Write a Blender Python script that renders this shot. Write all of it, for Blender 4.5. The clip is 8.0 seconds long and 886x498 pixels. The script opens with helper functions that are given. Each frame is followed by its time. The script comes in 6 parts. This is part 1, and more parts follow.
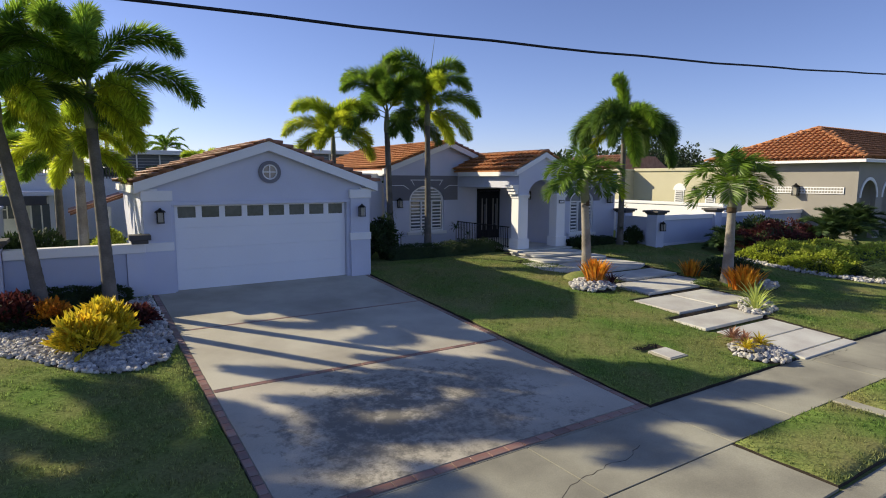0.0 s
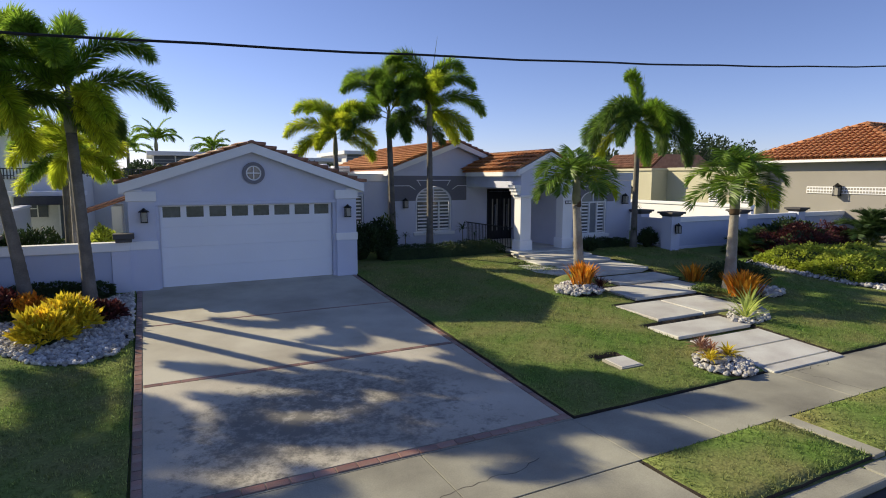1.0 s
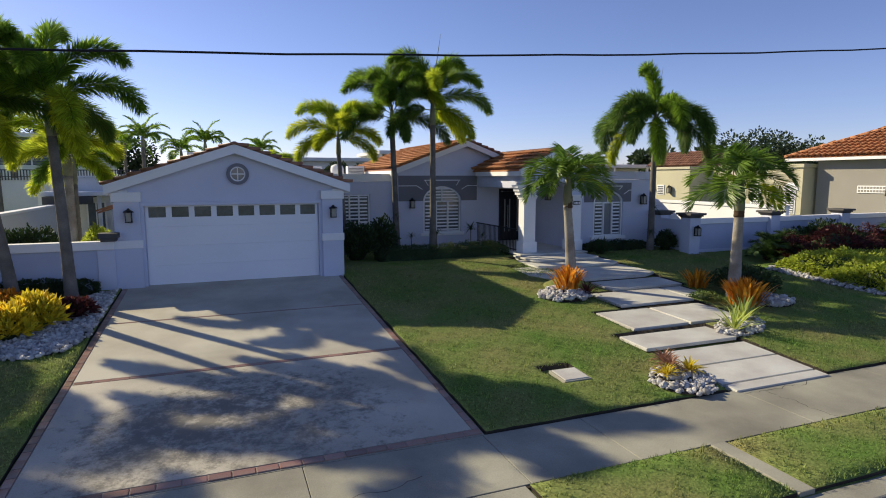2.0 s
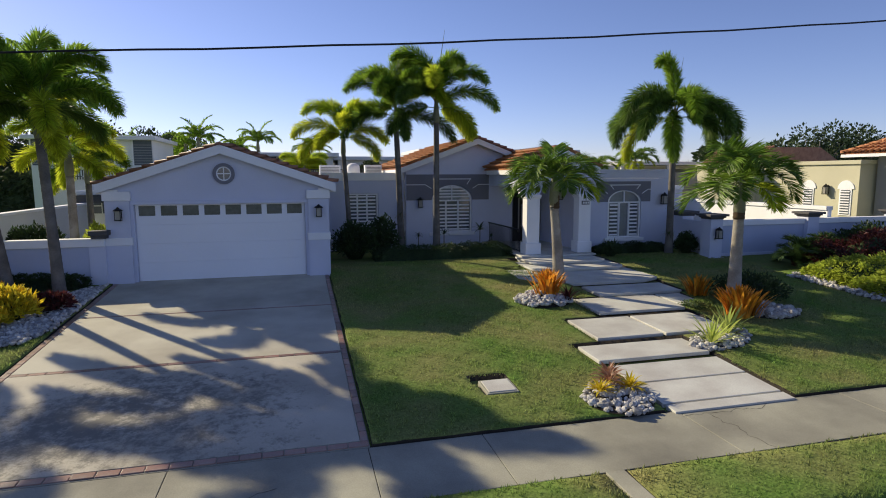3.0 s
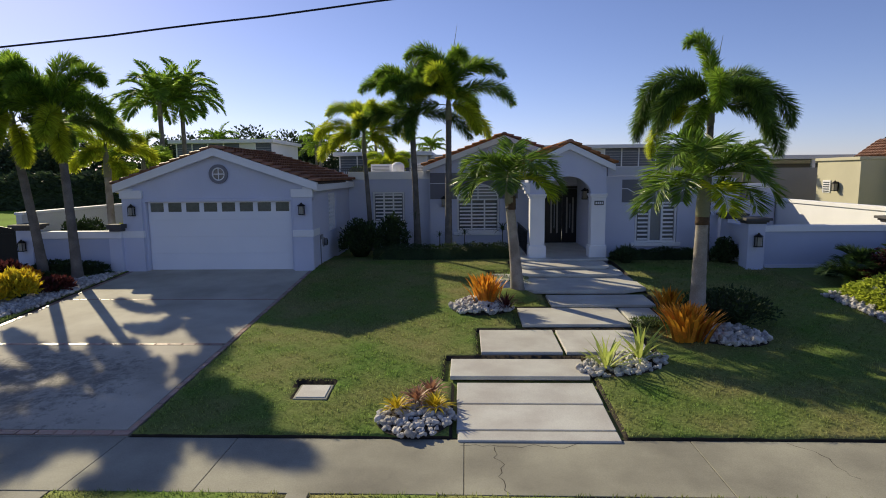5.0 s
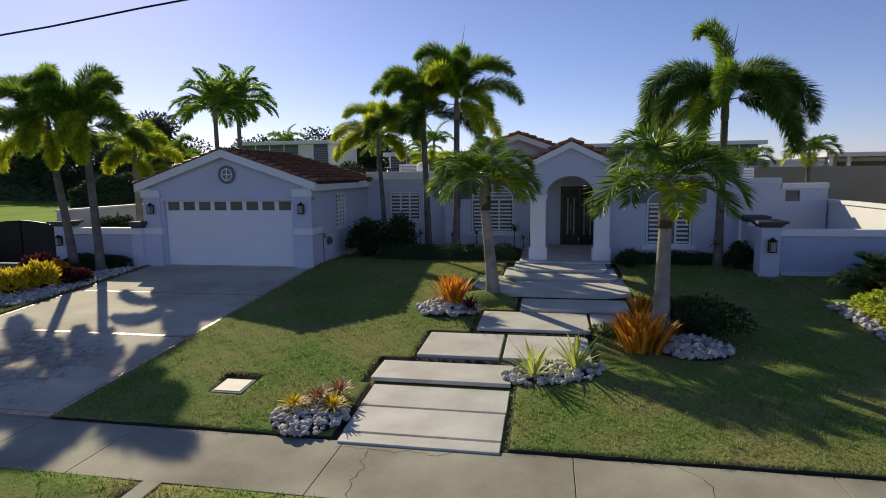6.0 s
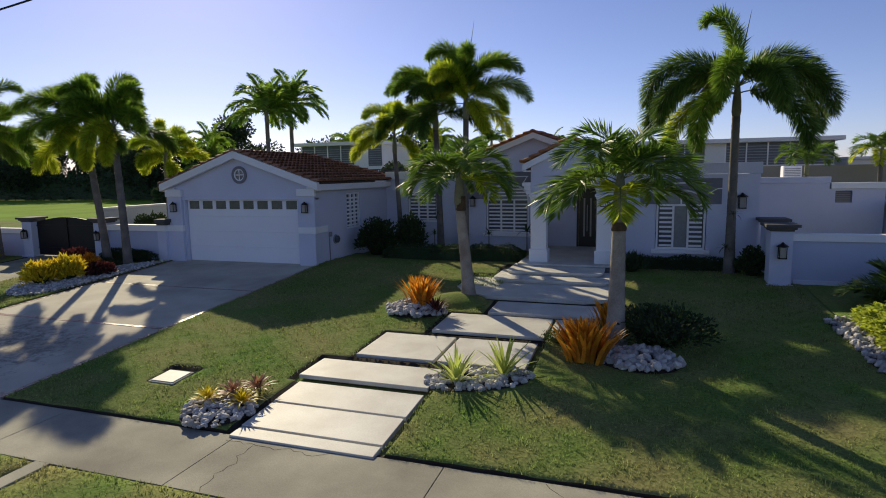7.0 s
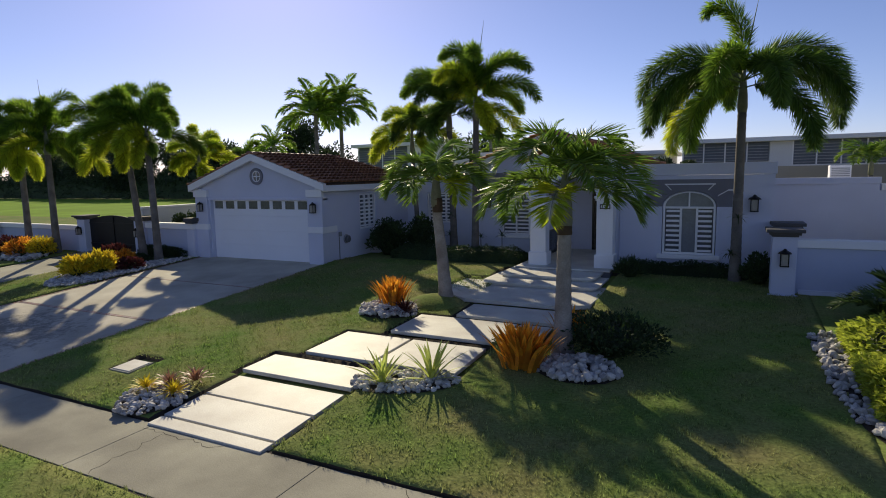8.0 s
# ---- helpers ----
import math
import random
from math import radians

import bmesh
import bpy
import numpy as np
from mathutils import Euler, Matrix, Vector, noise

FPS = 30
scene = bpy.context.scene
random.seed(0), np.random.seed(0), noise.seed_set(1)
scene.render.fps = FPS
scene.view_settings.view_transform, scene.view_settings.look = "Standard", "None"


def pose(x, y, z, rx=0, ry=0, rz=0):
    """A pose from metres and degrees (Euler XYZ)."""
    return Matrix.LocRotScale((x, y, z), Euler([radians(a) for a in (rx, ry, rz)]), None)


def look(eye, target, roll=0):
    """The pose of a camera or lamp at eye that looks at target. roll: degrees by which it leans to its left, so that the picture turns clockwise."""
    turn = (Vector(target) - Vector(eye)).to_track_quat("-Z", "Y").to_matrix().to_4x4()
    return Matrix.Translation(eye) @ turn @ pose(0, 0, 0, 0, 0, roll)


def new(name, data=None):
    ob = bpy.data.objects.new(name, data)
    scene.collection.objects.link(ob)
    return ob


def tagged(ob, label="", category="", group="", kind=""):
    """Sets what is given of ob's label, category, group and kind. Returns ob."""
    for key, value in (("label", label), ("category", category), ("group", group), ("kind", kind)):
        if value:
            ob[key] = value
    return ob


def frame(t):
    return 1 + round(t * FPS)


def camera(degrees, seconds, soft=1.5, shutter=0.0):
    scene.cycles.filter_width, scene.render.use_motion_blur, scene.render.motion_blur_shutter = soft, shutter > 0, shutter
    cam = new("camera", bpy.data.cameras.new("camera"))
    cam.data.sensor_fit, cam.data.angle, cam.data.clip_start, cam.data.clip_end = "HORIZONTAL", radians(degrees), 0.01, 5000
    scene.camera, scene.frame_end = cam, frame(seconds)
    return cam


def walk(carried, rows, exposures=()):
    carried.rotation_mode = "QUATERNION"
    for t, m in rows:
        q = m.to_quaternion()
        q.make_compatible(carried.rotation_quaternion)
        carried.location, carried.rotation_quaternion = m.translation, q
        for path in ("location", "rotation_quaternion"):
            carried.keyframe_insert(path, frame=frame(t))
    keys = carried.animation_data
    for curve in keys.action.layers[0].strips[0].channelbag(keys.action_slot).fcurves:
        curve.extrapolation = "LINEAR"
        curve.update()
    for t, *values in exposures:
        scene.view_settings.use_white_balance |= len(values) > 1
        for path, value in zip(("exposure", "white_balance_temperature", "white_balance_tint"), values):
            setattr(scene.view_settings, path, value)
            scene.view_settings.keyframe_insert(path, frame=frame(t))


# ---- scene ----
cam = camera(75.1, 8.0, soft=1.0)
METRES, EYE, TILT, LEAN, TURN = 20.9, 3.63, 0.0, 0.0, -32.8
EXPOSURES = [(0.0, 0.31, 6050, 28), (4.0, 0.09, 6120, 28), (8.0, -0.12, 6150, 28)]
ROWS = [
    (0.0, 0.0, 0.0, 0.0, 0.02, -6.91, -0.19),
    (0.5, 0.0511, 0.0022, 0.0013, 2.79, -6.96, -0.14),
    (1.0, 0.1029, 0.011, 0.0019, 5.65, -6.98, -0.1),
    (1.5, 0.1554, 0.0267, 0.0033, 8.64, -7.06, 0.0),
    (2.0, 0.2083, 0.0456, 0.0036, 11.76, -7.08, 0.07),
    (3.5, 0.3803, 0.1291, 0.0056, 22.57, -7.35, 0.32),
    (4.0, 0.4416, 0.1641, 0.0062, 26.7, -7.41, 0.42),
    (4.5, 0.5007, 0.1996, 0.0059, 30.83, -7.45, 0.51),
    (6.0, 0.6579, 0.3268, 0.0049, 43.19, -7.4, 0.74),
    (6.5, 0.702, 0.3745, 0.0043, 47.24, -7.36, 0.8),
    (7.0, 0.7415, 0.4253, 0.0038, 51.29, -7.35, 0.9),
    (7.5, 0.7779, 0.4763, 0.0039, 55.29, -7.32, 0.95),
    (8.0, 0.8111, 0.5263, 0.0037, 59.17, -7.23, 1.03),
]
walk(cam, [(t, pose(0, 0, EYE, TILT, LEAN, TURN) @ pose(METRES * x, METRES * y, METRES * z, 90 + pitch, roll, yaw)) for t, x, y, z, yaw, pitch, roll in ROWS],
     exposures=EXPOSURES)

SUN_DIR = Vector((-1.24, 1.40, 1.0)).normalized()      # towards the sun
world = bpy.data.worlds.new("sky")
scene.world = world
world.use_nodes = True
sky = world.node_tree.nodes.new("ShaderNodeTexSky")
sky.sky_type, sky.sun_disc = "NISHITA", False
sky.sun_elevation = math.asin(SUN_DIR.z)
sky.sun_rotation = math.atan2(SUN_DIR.x, SUN_DIR.y)
sky.air_density, sky.dust_density, sky.ozone_density, sky.altitude = 0.88, 0.45, 3.8, 900.0
tint = world.node_tree.nodes.new("ShaderNodeMix")
tint.data_type, tint.blend_type = "RGBA", "MULTIPLY"
tint.inputs[0].default_value, tint.inputs[7].default_value = 1.0, (1.06, 0.97, 0.94, 1)
world.node_tree.links.new(sky.outputs[0], tint.inputs[6])
world.node_tree.links.new(tint.outputs[2], world.node_tree.nodes["Background"].inputs[0])
world.node_tree.nodes["Background"].inputs[1].default_value = 0.11
sun = new("sun", bpy.data.lights.new("sun", "SUN"))
sun.data.energy, sun.data.angle, sun.data.color = 5.0, radians(0.6), (1.0, 0.925, 0.54)
sun.matrix_basis = look(SUN_DIR * 100, (0, 0, 0))

# ---------------------------------------------------------------- materials


def mat(name, col, rough=0.8, var=0.18, scale=1.2, fine=40.0, bump=0.2, metal=0.0, col2=None, rand=0.0,
        trans=0.0, spec=0.4, amount=0.5, coat=0.0):
    """A surface with a coarse and a fine variation, a small relief, and a difference from piece to piece."""
    m = bpy.data.materials.new(name)
    m.use_nodes = True
    nt = m.node_tree
    n, l = nt.nodes, nt.links
    p = n["Principled BSDF"]
    p.inputs["Roughness"].default_value, p.inputs["Metallic"].default_value = rough, metal
    p.inputs["Specular IOR Level"].default_value = spec
    p.inputs["Coat Weight"].default_value = coat
    co = n.new("ShaderNodeTexCoord")
    big, small = n.new("ShaderNodeTexNoise"), n.new("ShaderNodeTexNoise")
    for t, s, d in ((big, scale, 5.0), (small, fine, 3.0)):
        t.inputs["Scale"].default_value, t.inputs["Detail"].default_value = s, d
        l.new(co.outputs["Object"], t.inputs["Vector"])
    mix = n.new("ShaderNodeMix")
    mix.data_type = "RGBA"
    c2 = col2 or tuple(c * (1 - var) for c in col)
    mix.inputs[6].default_value, mix.inputs[7].default_value = (*col, 1), (*c2, 1)
    ramp = n.new("ShaderNodeMapRange")
    ramp.inputs[1].default_value, ramp.inputs[2].default_value = 0.5 - amount * 0.3, 0.5 + amount * 0.3
    l.new(big.outputs[0], ramp.inputs[0])
    l.new(ramp.outputs[0], mix.inputs[0])
    hsv = n.new("ShaderNodeHueSaturation")
    l.new(mix.outputs[2], hsv.inputs["Color"])
    val = n.new("ShaderNodeMapRange")
    val.inputs[1].default_value, val.inputs[2].default_value = 0.25, 0.75
    val.inputs[3].default_value, val.inputs[4].default_value = 1 - var * 0.7, 1 + var * 0.5
    l.new(small.outputs[0], val.inputs[0])
    if rand:
        info, mul, rr = n.new("ShaderNodeObjectInfo"), n.new("ShaderNodeMath"), n.new("ShaderNodeMapRange")
        geo, add, fr = n.new("ShaderNodeNewGeometry"), n.new("ShaderNodeMath"), n.new("ShaderNodeMath")
        l.new(info.outputs["Random"], add.inputs[0])
        l.new(geo.outputs["Random Per Island"], add.inputs[1])
        fr.operation = "FRACT"
        l.new(add.outputs[0], fr.inputs[0])
        rr.inputs[3].default_value, rr.inputs[4].default_value = 1 - rand, 1 + rand
        l.new(fr.outputs[0], rr.inputs[0])
        mul.operation = "MULTIPLY"
        l.new(rr.outputs[0], mul.inputs[0])
        l.new(val.outputs[0], mul.inputs[1])
        l.new(mul.outputs[0], hsv.inputs["Value"])
    else:
        l.new(val.outputs[0], hsv.inputs["Value"])
    l.new(hsv.outputs[0], p.inputs["Base Color"])
    if bump:
        b = n.new("ShaderNodeBump")
        b.inputs["Strength"].default_value, b.inputs["Distance"].default_value = bump, 0.02
        l.new(small.outputs[0], b.inputs["Height"])
        l.new(b.outputs[0], p.inputs["Normal"])
    if trans:
        tr, ms = n.new("ShaderNodeBsdfTranslucent"), n.new("ShaderNodeMixShader")
        l.new(hsv.outputs[0], tr.inputs["Color"])
        ms.inputs[0].default_value = trans
        l.new(p.outputs[0], ms.inputs[1])
        l.new(tr.outputs[0], ms.inputs[2])
        l.new(ms.outputs[0], n["Material Output"].inputs[0])
    return m


M_WALL = mat("lilac_stucco", (0.63, 0.655, 0.78), 0.9, 0.08, 0.7, 90, 0.25)
M_WALL2 = mat("blue_grey_stucco", (0.48, 0.525, 0.67), 0.9, 0.08, 0.7, 90, 0.25)
M_WHITE = mat("white_paint", (0.85, 0.85, 0.86), 0.7, 0.05, 1.0, 60, 0.08)
M_DOORW = mat("white_door_paint", (0.83, 0.84, 0.88), 0.45, 0.03, 0.8, 30, 0.02)
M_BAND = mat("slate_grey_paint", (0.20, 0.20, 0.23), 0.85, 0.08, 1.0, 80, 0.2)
M_CAP = mat("dark_grey_stone", (0.10, 0.095, 0.095), 0.8, 0.2, 2.0, 60, 0.3)
M_BLACK = mat("black_metal", (0.012, 0.012, 0.013), 0.45, 0.2, 3, 80, 0.05, metal=0.3)
M_DOOR = mat("black_door_paint", (0.010, 0.009, 0.010), 0.3, 0.1, 2, 60, 0.03)
M_TILE = mat("terracotta_tile", (0.37, 0.18, 0.105), 0.52, 0.3, 2.5, 50, 0.3, col2=(0.25, 0.11, 0.065), rand=0.2)
M_TILE2 = mat("orange_terracotta_tile", (0.50, 0.215, 0.085), 0.8, 0.3, 2.5, 50, 0.3, col2=(0.40, 0.165, 0.07), rand=0.14)
M_CONC = mat("driveway_concrete", (0.55, 0.52, 0.42), 0.85, 0.16, 0.8, 70, 0.12, col2=(0.40, 0.365, 0.29))
M_SIDE = mat("sidewalk_concrete", (0.42, 0.405, 0.315), 0.88, 0.2, 0.75, 60, 0.2, col2=(0.19, 0.18, 0.145), amount=0.8)
M_SLAB = mat("pale_stone_slab", (0.645, 0.638, 0.575), 0.58, 0.14, 1.6, 45, 0.12, col2=(0.52, 0.495, 0.445), rand=0.06, spec=0.3)
M_BRICK = mat("red_brick", (0.29, 0.135, 0.095), 0.34, 0.3, 3, 60, 0.2, spec=0.6, col2=(0.27, 0.18, 0.14), rand=0.3)
M_ASPH = mat("asphalt", (0.055, 0.055, 0.055), 0.9, 0.25, 1.5, 120, 0.5)
M_SOIL = mat("dark_soil", (0.045, 0.035, 0.025), 0.95, 0.3, 4, 60, 0.6)
M_GRASS = mat("lawn_turf", (0.115, 0.205, 0.040), 0.95, 0.5, 0.8, 22, 0.9, col2=(0.235, 0.225, 0.088), spec=0.05, amount=0.7)
M_BLADE = mat("grass_blade", (0.17, 0.30, 0.062), 0.8, 0.5, 0.8, 9, 0, col2=(0.335, 0.335, 0.135), rand=0.45, trans=0.5, spec=0.1, amount=0.7)
M_STONE = mat("white_river_stone", (0.52, 0.50, 0.47), 0.7, 0.2, 8, 60, 0.2, rand=0.4)
M_TRUNK = mat("grey_palm_bark", (0.20, 0.18, 0.155), 0.9, 0.3, 3, 40, 0.5, col2=(0.12, 0.11, 0.095))
M_TRUNKP = mat("pale_palm_bark", (0.36, 0.33, 0.29), 0.9, 0.3, 3, 40, 0.5, col2=(0.22, 0.19, 0.16))
M_FIBRE_SHADE = mat("brown_palm_fibre_and_roof_shade", (0.115, 0.075, 0.045), 0.95, 0.35, 6, 50, 0.6)
M_SHAFT = mat("green_crownshaft", (0.25, 0.255, 0.16), 0.6, 0.2, 3, 20, 0.1)
M_FROND = mat("dark_green_frond", (0.17, 0.315, 0.03), 0.45, 0.25, 2, 30, 0, col2=(0.29, 0.43, 0.04), rand=0.4, trans=0.62)
M_FRONDD = mat("deep_green_frond", (0.105, 0.205, 0.035), 0.45, 0.25, 2, 30, 0, col2=(0.19, 0.30, 0.045), rand=0.4, trans=0.5)
M_FRONDY = mat("yellowing_frond", (0.62, 0.66, 0.035), 0.5, 0.25, 2, 30, 0, col2=(0.52, 0.60, 0.035), rand=0.35, trans=0.72)
M_FRONDL = mat("lime_frond", (0.42, 0.56, 0.035), 0.5, 0.25, 2, 30, 0, col2=(0.56, 0.60, 0.035), rand=0.35, trans=0.72)
M_FROND2 = mat("bright_green_frond", (0.115, 0.225, 0.028), 0.38, 0.25, 2, 30, 0, col2=(0.20, 0.31, 0.035), rand=0.45, trans=0.5)
M_RACHIS = mat("green_leaf_stalk", (0.14, 0.19, 0.05), 0.6, 0.2, 3, 20, 0)
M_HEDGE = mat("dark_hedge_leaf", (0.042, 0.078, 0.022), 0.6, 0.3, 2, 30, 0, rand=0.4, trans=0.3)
M_LIME = mat("lime_hedge_leaf", (0.48, 0.56, 0.06), 0.6, 0.3, 2, 30, 0, rand=0.35, trans=0.52)
M_DARKF = mat("deep_green_palm_leaf", (0.06, 0.115, 0.03), 0.5, 0.3, 2, 30, 0, rand=0.4, trans=0.4)
M_RED = mat("red_shrub_leaf", (0.105, 0.028, 0.025), 0.6, 0.3, 2, 30, 0, rand=0.5, trans=0.35)
M_YEL = mat("yellow_shrub_leaf", (0.78, 0.56, 0.02), 0.5, 0.2, 4, 30, 0, col2=(0.58, 0.50, 0.025), rand=0.3, trans=0.45)
M_ORA = mat("orange_bromeliad_leaf", (0.86, 0.41, 0.025), 0.45, 0.3, 4, 30, 0, col2=(0.60, 0.22, 0.03), rand=0.45, trans=0.5)
M_AGAVE = mat("pale_green_agave_leaf", (0.42, 0.55, 0.10), 0.5, 0.2, 5, 30, 0, col2=(0.58, 0.62, 0.17), rand=0.2, trans=0.5)
M_YWALL = mat("cream_yellow_stucco", (0.57, 0.535, 0.375), 0.9, 0.08, 0.6, 80, 0.2)
M_GWALL = mat("taupe_stucco", (0.33, 0.31, 0.275), 0.9, 0.08, 0.6, 80, 0.2)
M_FARW = mat("far_white_wall", (0.74, 0.74, 0.74), 0.9, 0.1, 0.3, 20, 0.05)
M_FARD = mat("far_dark_glass", (0.10, 0.12, 0.15), 0.3, 0.2, 0.5, 10, 0)
M_TREE = mat("tree_leaf", (0.055, 0.088, 0.036), 0.7, 0.3, 0.5, 8, 0, rand=0.4, trans=0.3)
# grey base carries the sky's reflection that the panes don't pick up
M_GLASS = mat("window_glass_reflection_grey", (0.13, 0.14, 0.16), 0.08, 0.3, 2, 10, 0, spec=0.8)
M_CURT = mat("curtained_glass", (0.24, 0.26, 0.29), 0.12, 0.15, 2, 20, 0, spec=0.7)
M_FARL = mat("far_sunny_lawn", (0.21, 0.35, 0.04), 0.95, 0.25, 0.2, 6, 0.3, spec=0.03)
M_DIMGL = mat("dim_window_glass", (0.13, 0.14, 0.165), 0.12, 0.2, 2, 20, 0, spec=0.6)
M_LAMPG = mat("frosted_lamp_glass", (0.35, 0.33, 0.28), 0.3, 0.1, 5, 30, 0)
M_PLATE = mat("black_plaque", (0.02, 0.02, 0.02), 0.4, 0.1, 5, 30, 0)
M_WIRE = mat("black_cable", (0.01, 0.01, 0.012), 0.7, 0.1, 5, 30, 0)
M_GREYM = mat("grey_metal_box", (0.30, 0.31, 0.33), 0.5, 0.15, 4, 40, 0.05, metal=0.4)


def worn_concrete():
    """Pale concrete whose skin has worn off in patches, down to dark aggregate; the patches have ragged, speckled rims."""
    m = mat("worn_driveway_concrete", (0.56, 0.515, 0.415), 0.88, 0.2, 0.7, 70, 0.15, col2=(0.40, 0.365, 0.29))
    n, l = m.node_tree.nodes, m.node_tree.links
    p = n["Principled BSDF"]
    src = p.inputs["Base Color"].links[0].from_socket
    co = n.new("ShaderNodeTexCoord")
    big, fine, place = n.new("ShaderNodeTexNoise"), n.new("ShaderNodeTexNoise"), n.new("ShaderNodeVectorMath")
    big.inputs["Scale"].default_value, big.inputs["Detail"].default_value = 0.55, 2.0
    fine.inputs["Scale"].default_value, fine.inputs["Detail"].default_value, fine.inputs["Roughness"].default_value = 5.0, 8.0, 0.8
    place.operation = "DISTANCE"
    place.inputs[1].default_value = (4.2, 7.0, 0.1)
    dist = n.new("ShaderNodeMapRange")
    dist.inputs[1].default_value, dist.inputs[2].default_value, dist.inputs[3].default_value, dist.inputs[4].default_value = 0.5, 2.9, 0.15, -0.14
    add, add2, step, mix = n.new("ShaderNodeMath"), n.new("ShaderNodeMath"), n.new("ShaderNodeMapRange"), n.new("ShaderNodeMix")
    l.new(co.outputs["Object"], big.inputs["Vector"]), l.new(co.outputs["Object"], fine.inputs["Vector"]), l.new(co.outputs["Object"], place.inputs[0])
    l.new(place.outputs["Value"], dist.inputs[0])
    half = n.new("ShaderNodeMath")
    half.operation = "MULTIPLY"
    half.inputs[1].default_value = 0.45
    l.new(big.outputs[0], half.inputs[0])
    l.new(half.outputs[0], add.inputs[0]), l.new(fine.outputs[0], add.inputs[1])
    l.new(add.outputs[0], add2.inputs[0]), l.new(dist.outputs[0], add2.inputs[1])
    step.inputs[1].default_value, step.inputs[2].default_value = 0.70, 0.86
    l.new(add2.outputs[0], step.inputs[0])
    mix.data_type = "RGBA"
    mix.inputs[7].default_value = (0.20, 0.187, 0.155, 1)
    l.new(step.outputs[0], mix.inputs[0]), l.new(src, mix.inputs[6])
    l.new(mix.outputs[2], p.inputs["Base Color"])
    return m


M_WORN = worn_concrete()

# ---------------------------------------------------------------- building blocks
ID = Matrix.Identity(4)


def box(bm, x0, x1, y0, y1, z0, z1, bevel=0.0):
    v = [bm.verts.new(c) for c in ((x0, y0, z0), (x1, y0, z0), (x1, y1, z0), (x0, y1, z0),
                                   (x0, y0, z1), (x1, y0, z1), (x1, y1, z1), (x0, y1, z1))]
    fs = [bm.faces.new([v[i] for i in q]) for q in ((3, 2, 1, 0), (4, 5, 6, 7), (0, 1, 5, 4), (1, 2, 6, 5), (2, 3, 7, 6), (3, 0, 4, 7))]
    if bevel:
        es = {e for f in fs for e in f.edges}
        bmesh.ops.bevel(bm, geom=list(es), offset=bevel, segments=2, affect="EDGES", profile=0.5)
    return bm


def boxes(*dims, bevel=0.0):
    bm = bmesh.new()
    for d in dims:
        box(bm, *d, bevel=bevel)
    return bm


def prism(bm, pts, y0, y1):
    """A polygon in x and z, pushed from y0 to y1."""
    a = [bm.verts.new((x, y0, z)) for x, z in pts]
    b = [bm.verts.new((x, y1, z)) for x, z in pts]
    n = len(pts)
    bm.faces.new(a)
    bm.faces.new(b[::-1])
    for i in range(n):
        bm.faces.new((a[i], b[i], b[(i + 1) % n], a[(i + 1) % n]))
    bmesh.ops.recalc_face_normals(bm, faces=bm.faces)
    return bm


def lathe(bm, rings, seg=12, cx=0.0, cy=0.0):
    """A body of rings (radius, height) round an upright axis; a ring may give its own centre (radius, height, x, y)."""
    prev = None
    for ring in rings:
        r, z = ring[:2]
        ox, oy = ring[2:] if len(ring) > 2 else (0, 0)
        cur = [bm.verts.new((cx + ox + r * math.cos(2 * math.pi * i / seg), cy + oy + r * math.sin(2 * math.pi * i / seg), z)) for i in range(seg)]
        if prev:
            for i in range(seg):
                f = bm.faces.new((prev[i], prev[(i + 1) % seg], cur[(i + 1) % seg], cur[i]))
                f.smooth = True
        else:
            bm.faces.new(cur[::-1])
        prev = cur
    bm.faces.new(prev)
    return bm


def ground_z(y):
    return 0.0 if y < 5.6 else min(0.066 * (y - 5.6), 0.72)


def mesh_of(name, bm, material):
    me = bpy.data.meshes.new(name)
    bm.to_mesh(me)
    bm.free()
    me.materials.append(material)
    return me


def mesh_np(name, verts, faces, material):
    me = bpy.data.meshes.new(name)
    me.from_pydata(verts, [], faces)
    me.materials.append(material)
    return me


def part(name, bm, material, parent, label=""):
    """One mesh under a thing or a part; its points are in the world, or round the origin for a thing built there."""
    me = bm if isinstance(bm, bpy.types.Mesh) else mesh_of(name, bm, material)
    ob = new(name, me)
    ob.parent = parent
    if parent and not parent.parent:
        ob.matrix_parent_inverse = parent.matrix_basis.inverted()
    return tagged(ob, label)


def thing(name, label, category, at=(0, 0, 0), group="", kind=""):
    ob = new(name)
    ob.empty_display_size = 0.2
    ob.matrix_basis = Matrix.Translation(at)
    return tagged(ob, label, category, group, kind)


def solid(name, bm, material, label, category, group="", kind=""):
    me = bm if isinstance(bm, bpy.types.Mesh) else mesh_of(name, bm, material)
    return tagged(new(name, me), label, category, group, kind)


# ---------------------------------------------------------------- ground, road, pavement


def profile_sheet(name, x0, x1, ys, lift, material, thick=0.0):
    """A sheet that follows the ground between the given y; thick gives it sides down to that depth."""
    bm = bmesh.new()
    top = [[bm.verts.new((x, y, ground_z(y) + lift)) for x in (x0, x1)] for y in ys]
    for a, b in zip(top, top[1:]):
        bm.faces.new((a[0], a[1], b[1], b[0]))
    if thick:
        bmesh.ops.solidify(bm, geom=bm.faces[:], thickness=thick)
    bmesh.ops.recalc_face_normals(bm, faces=bm.faces)
    return bm


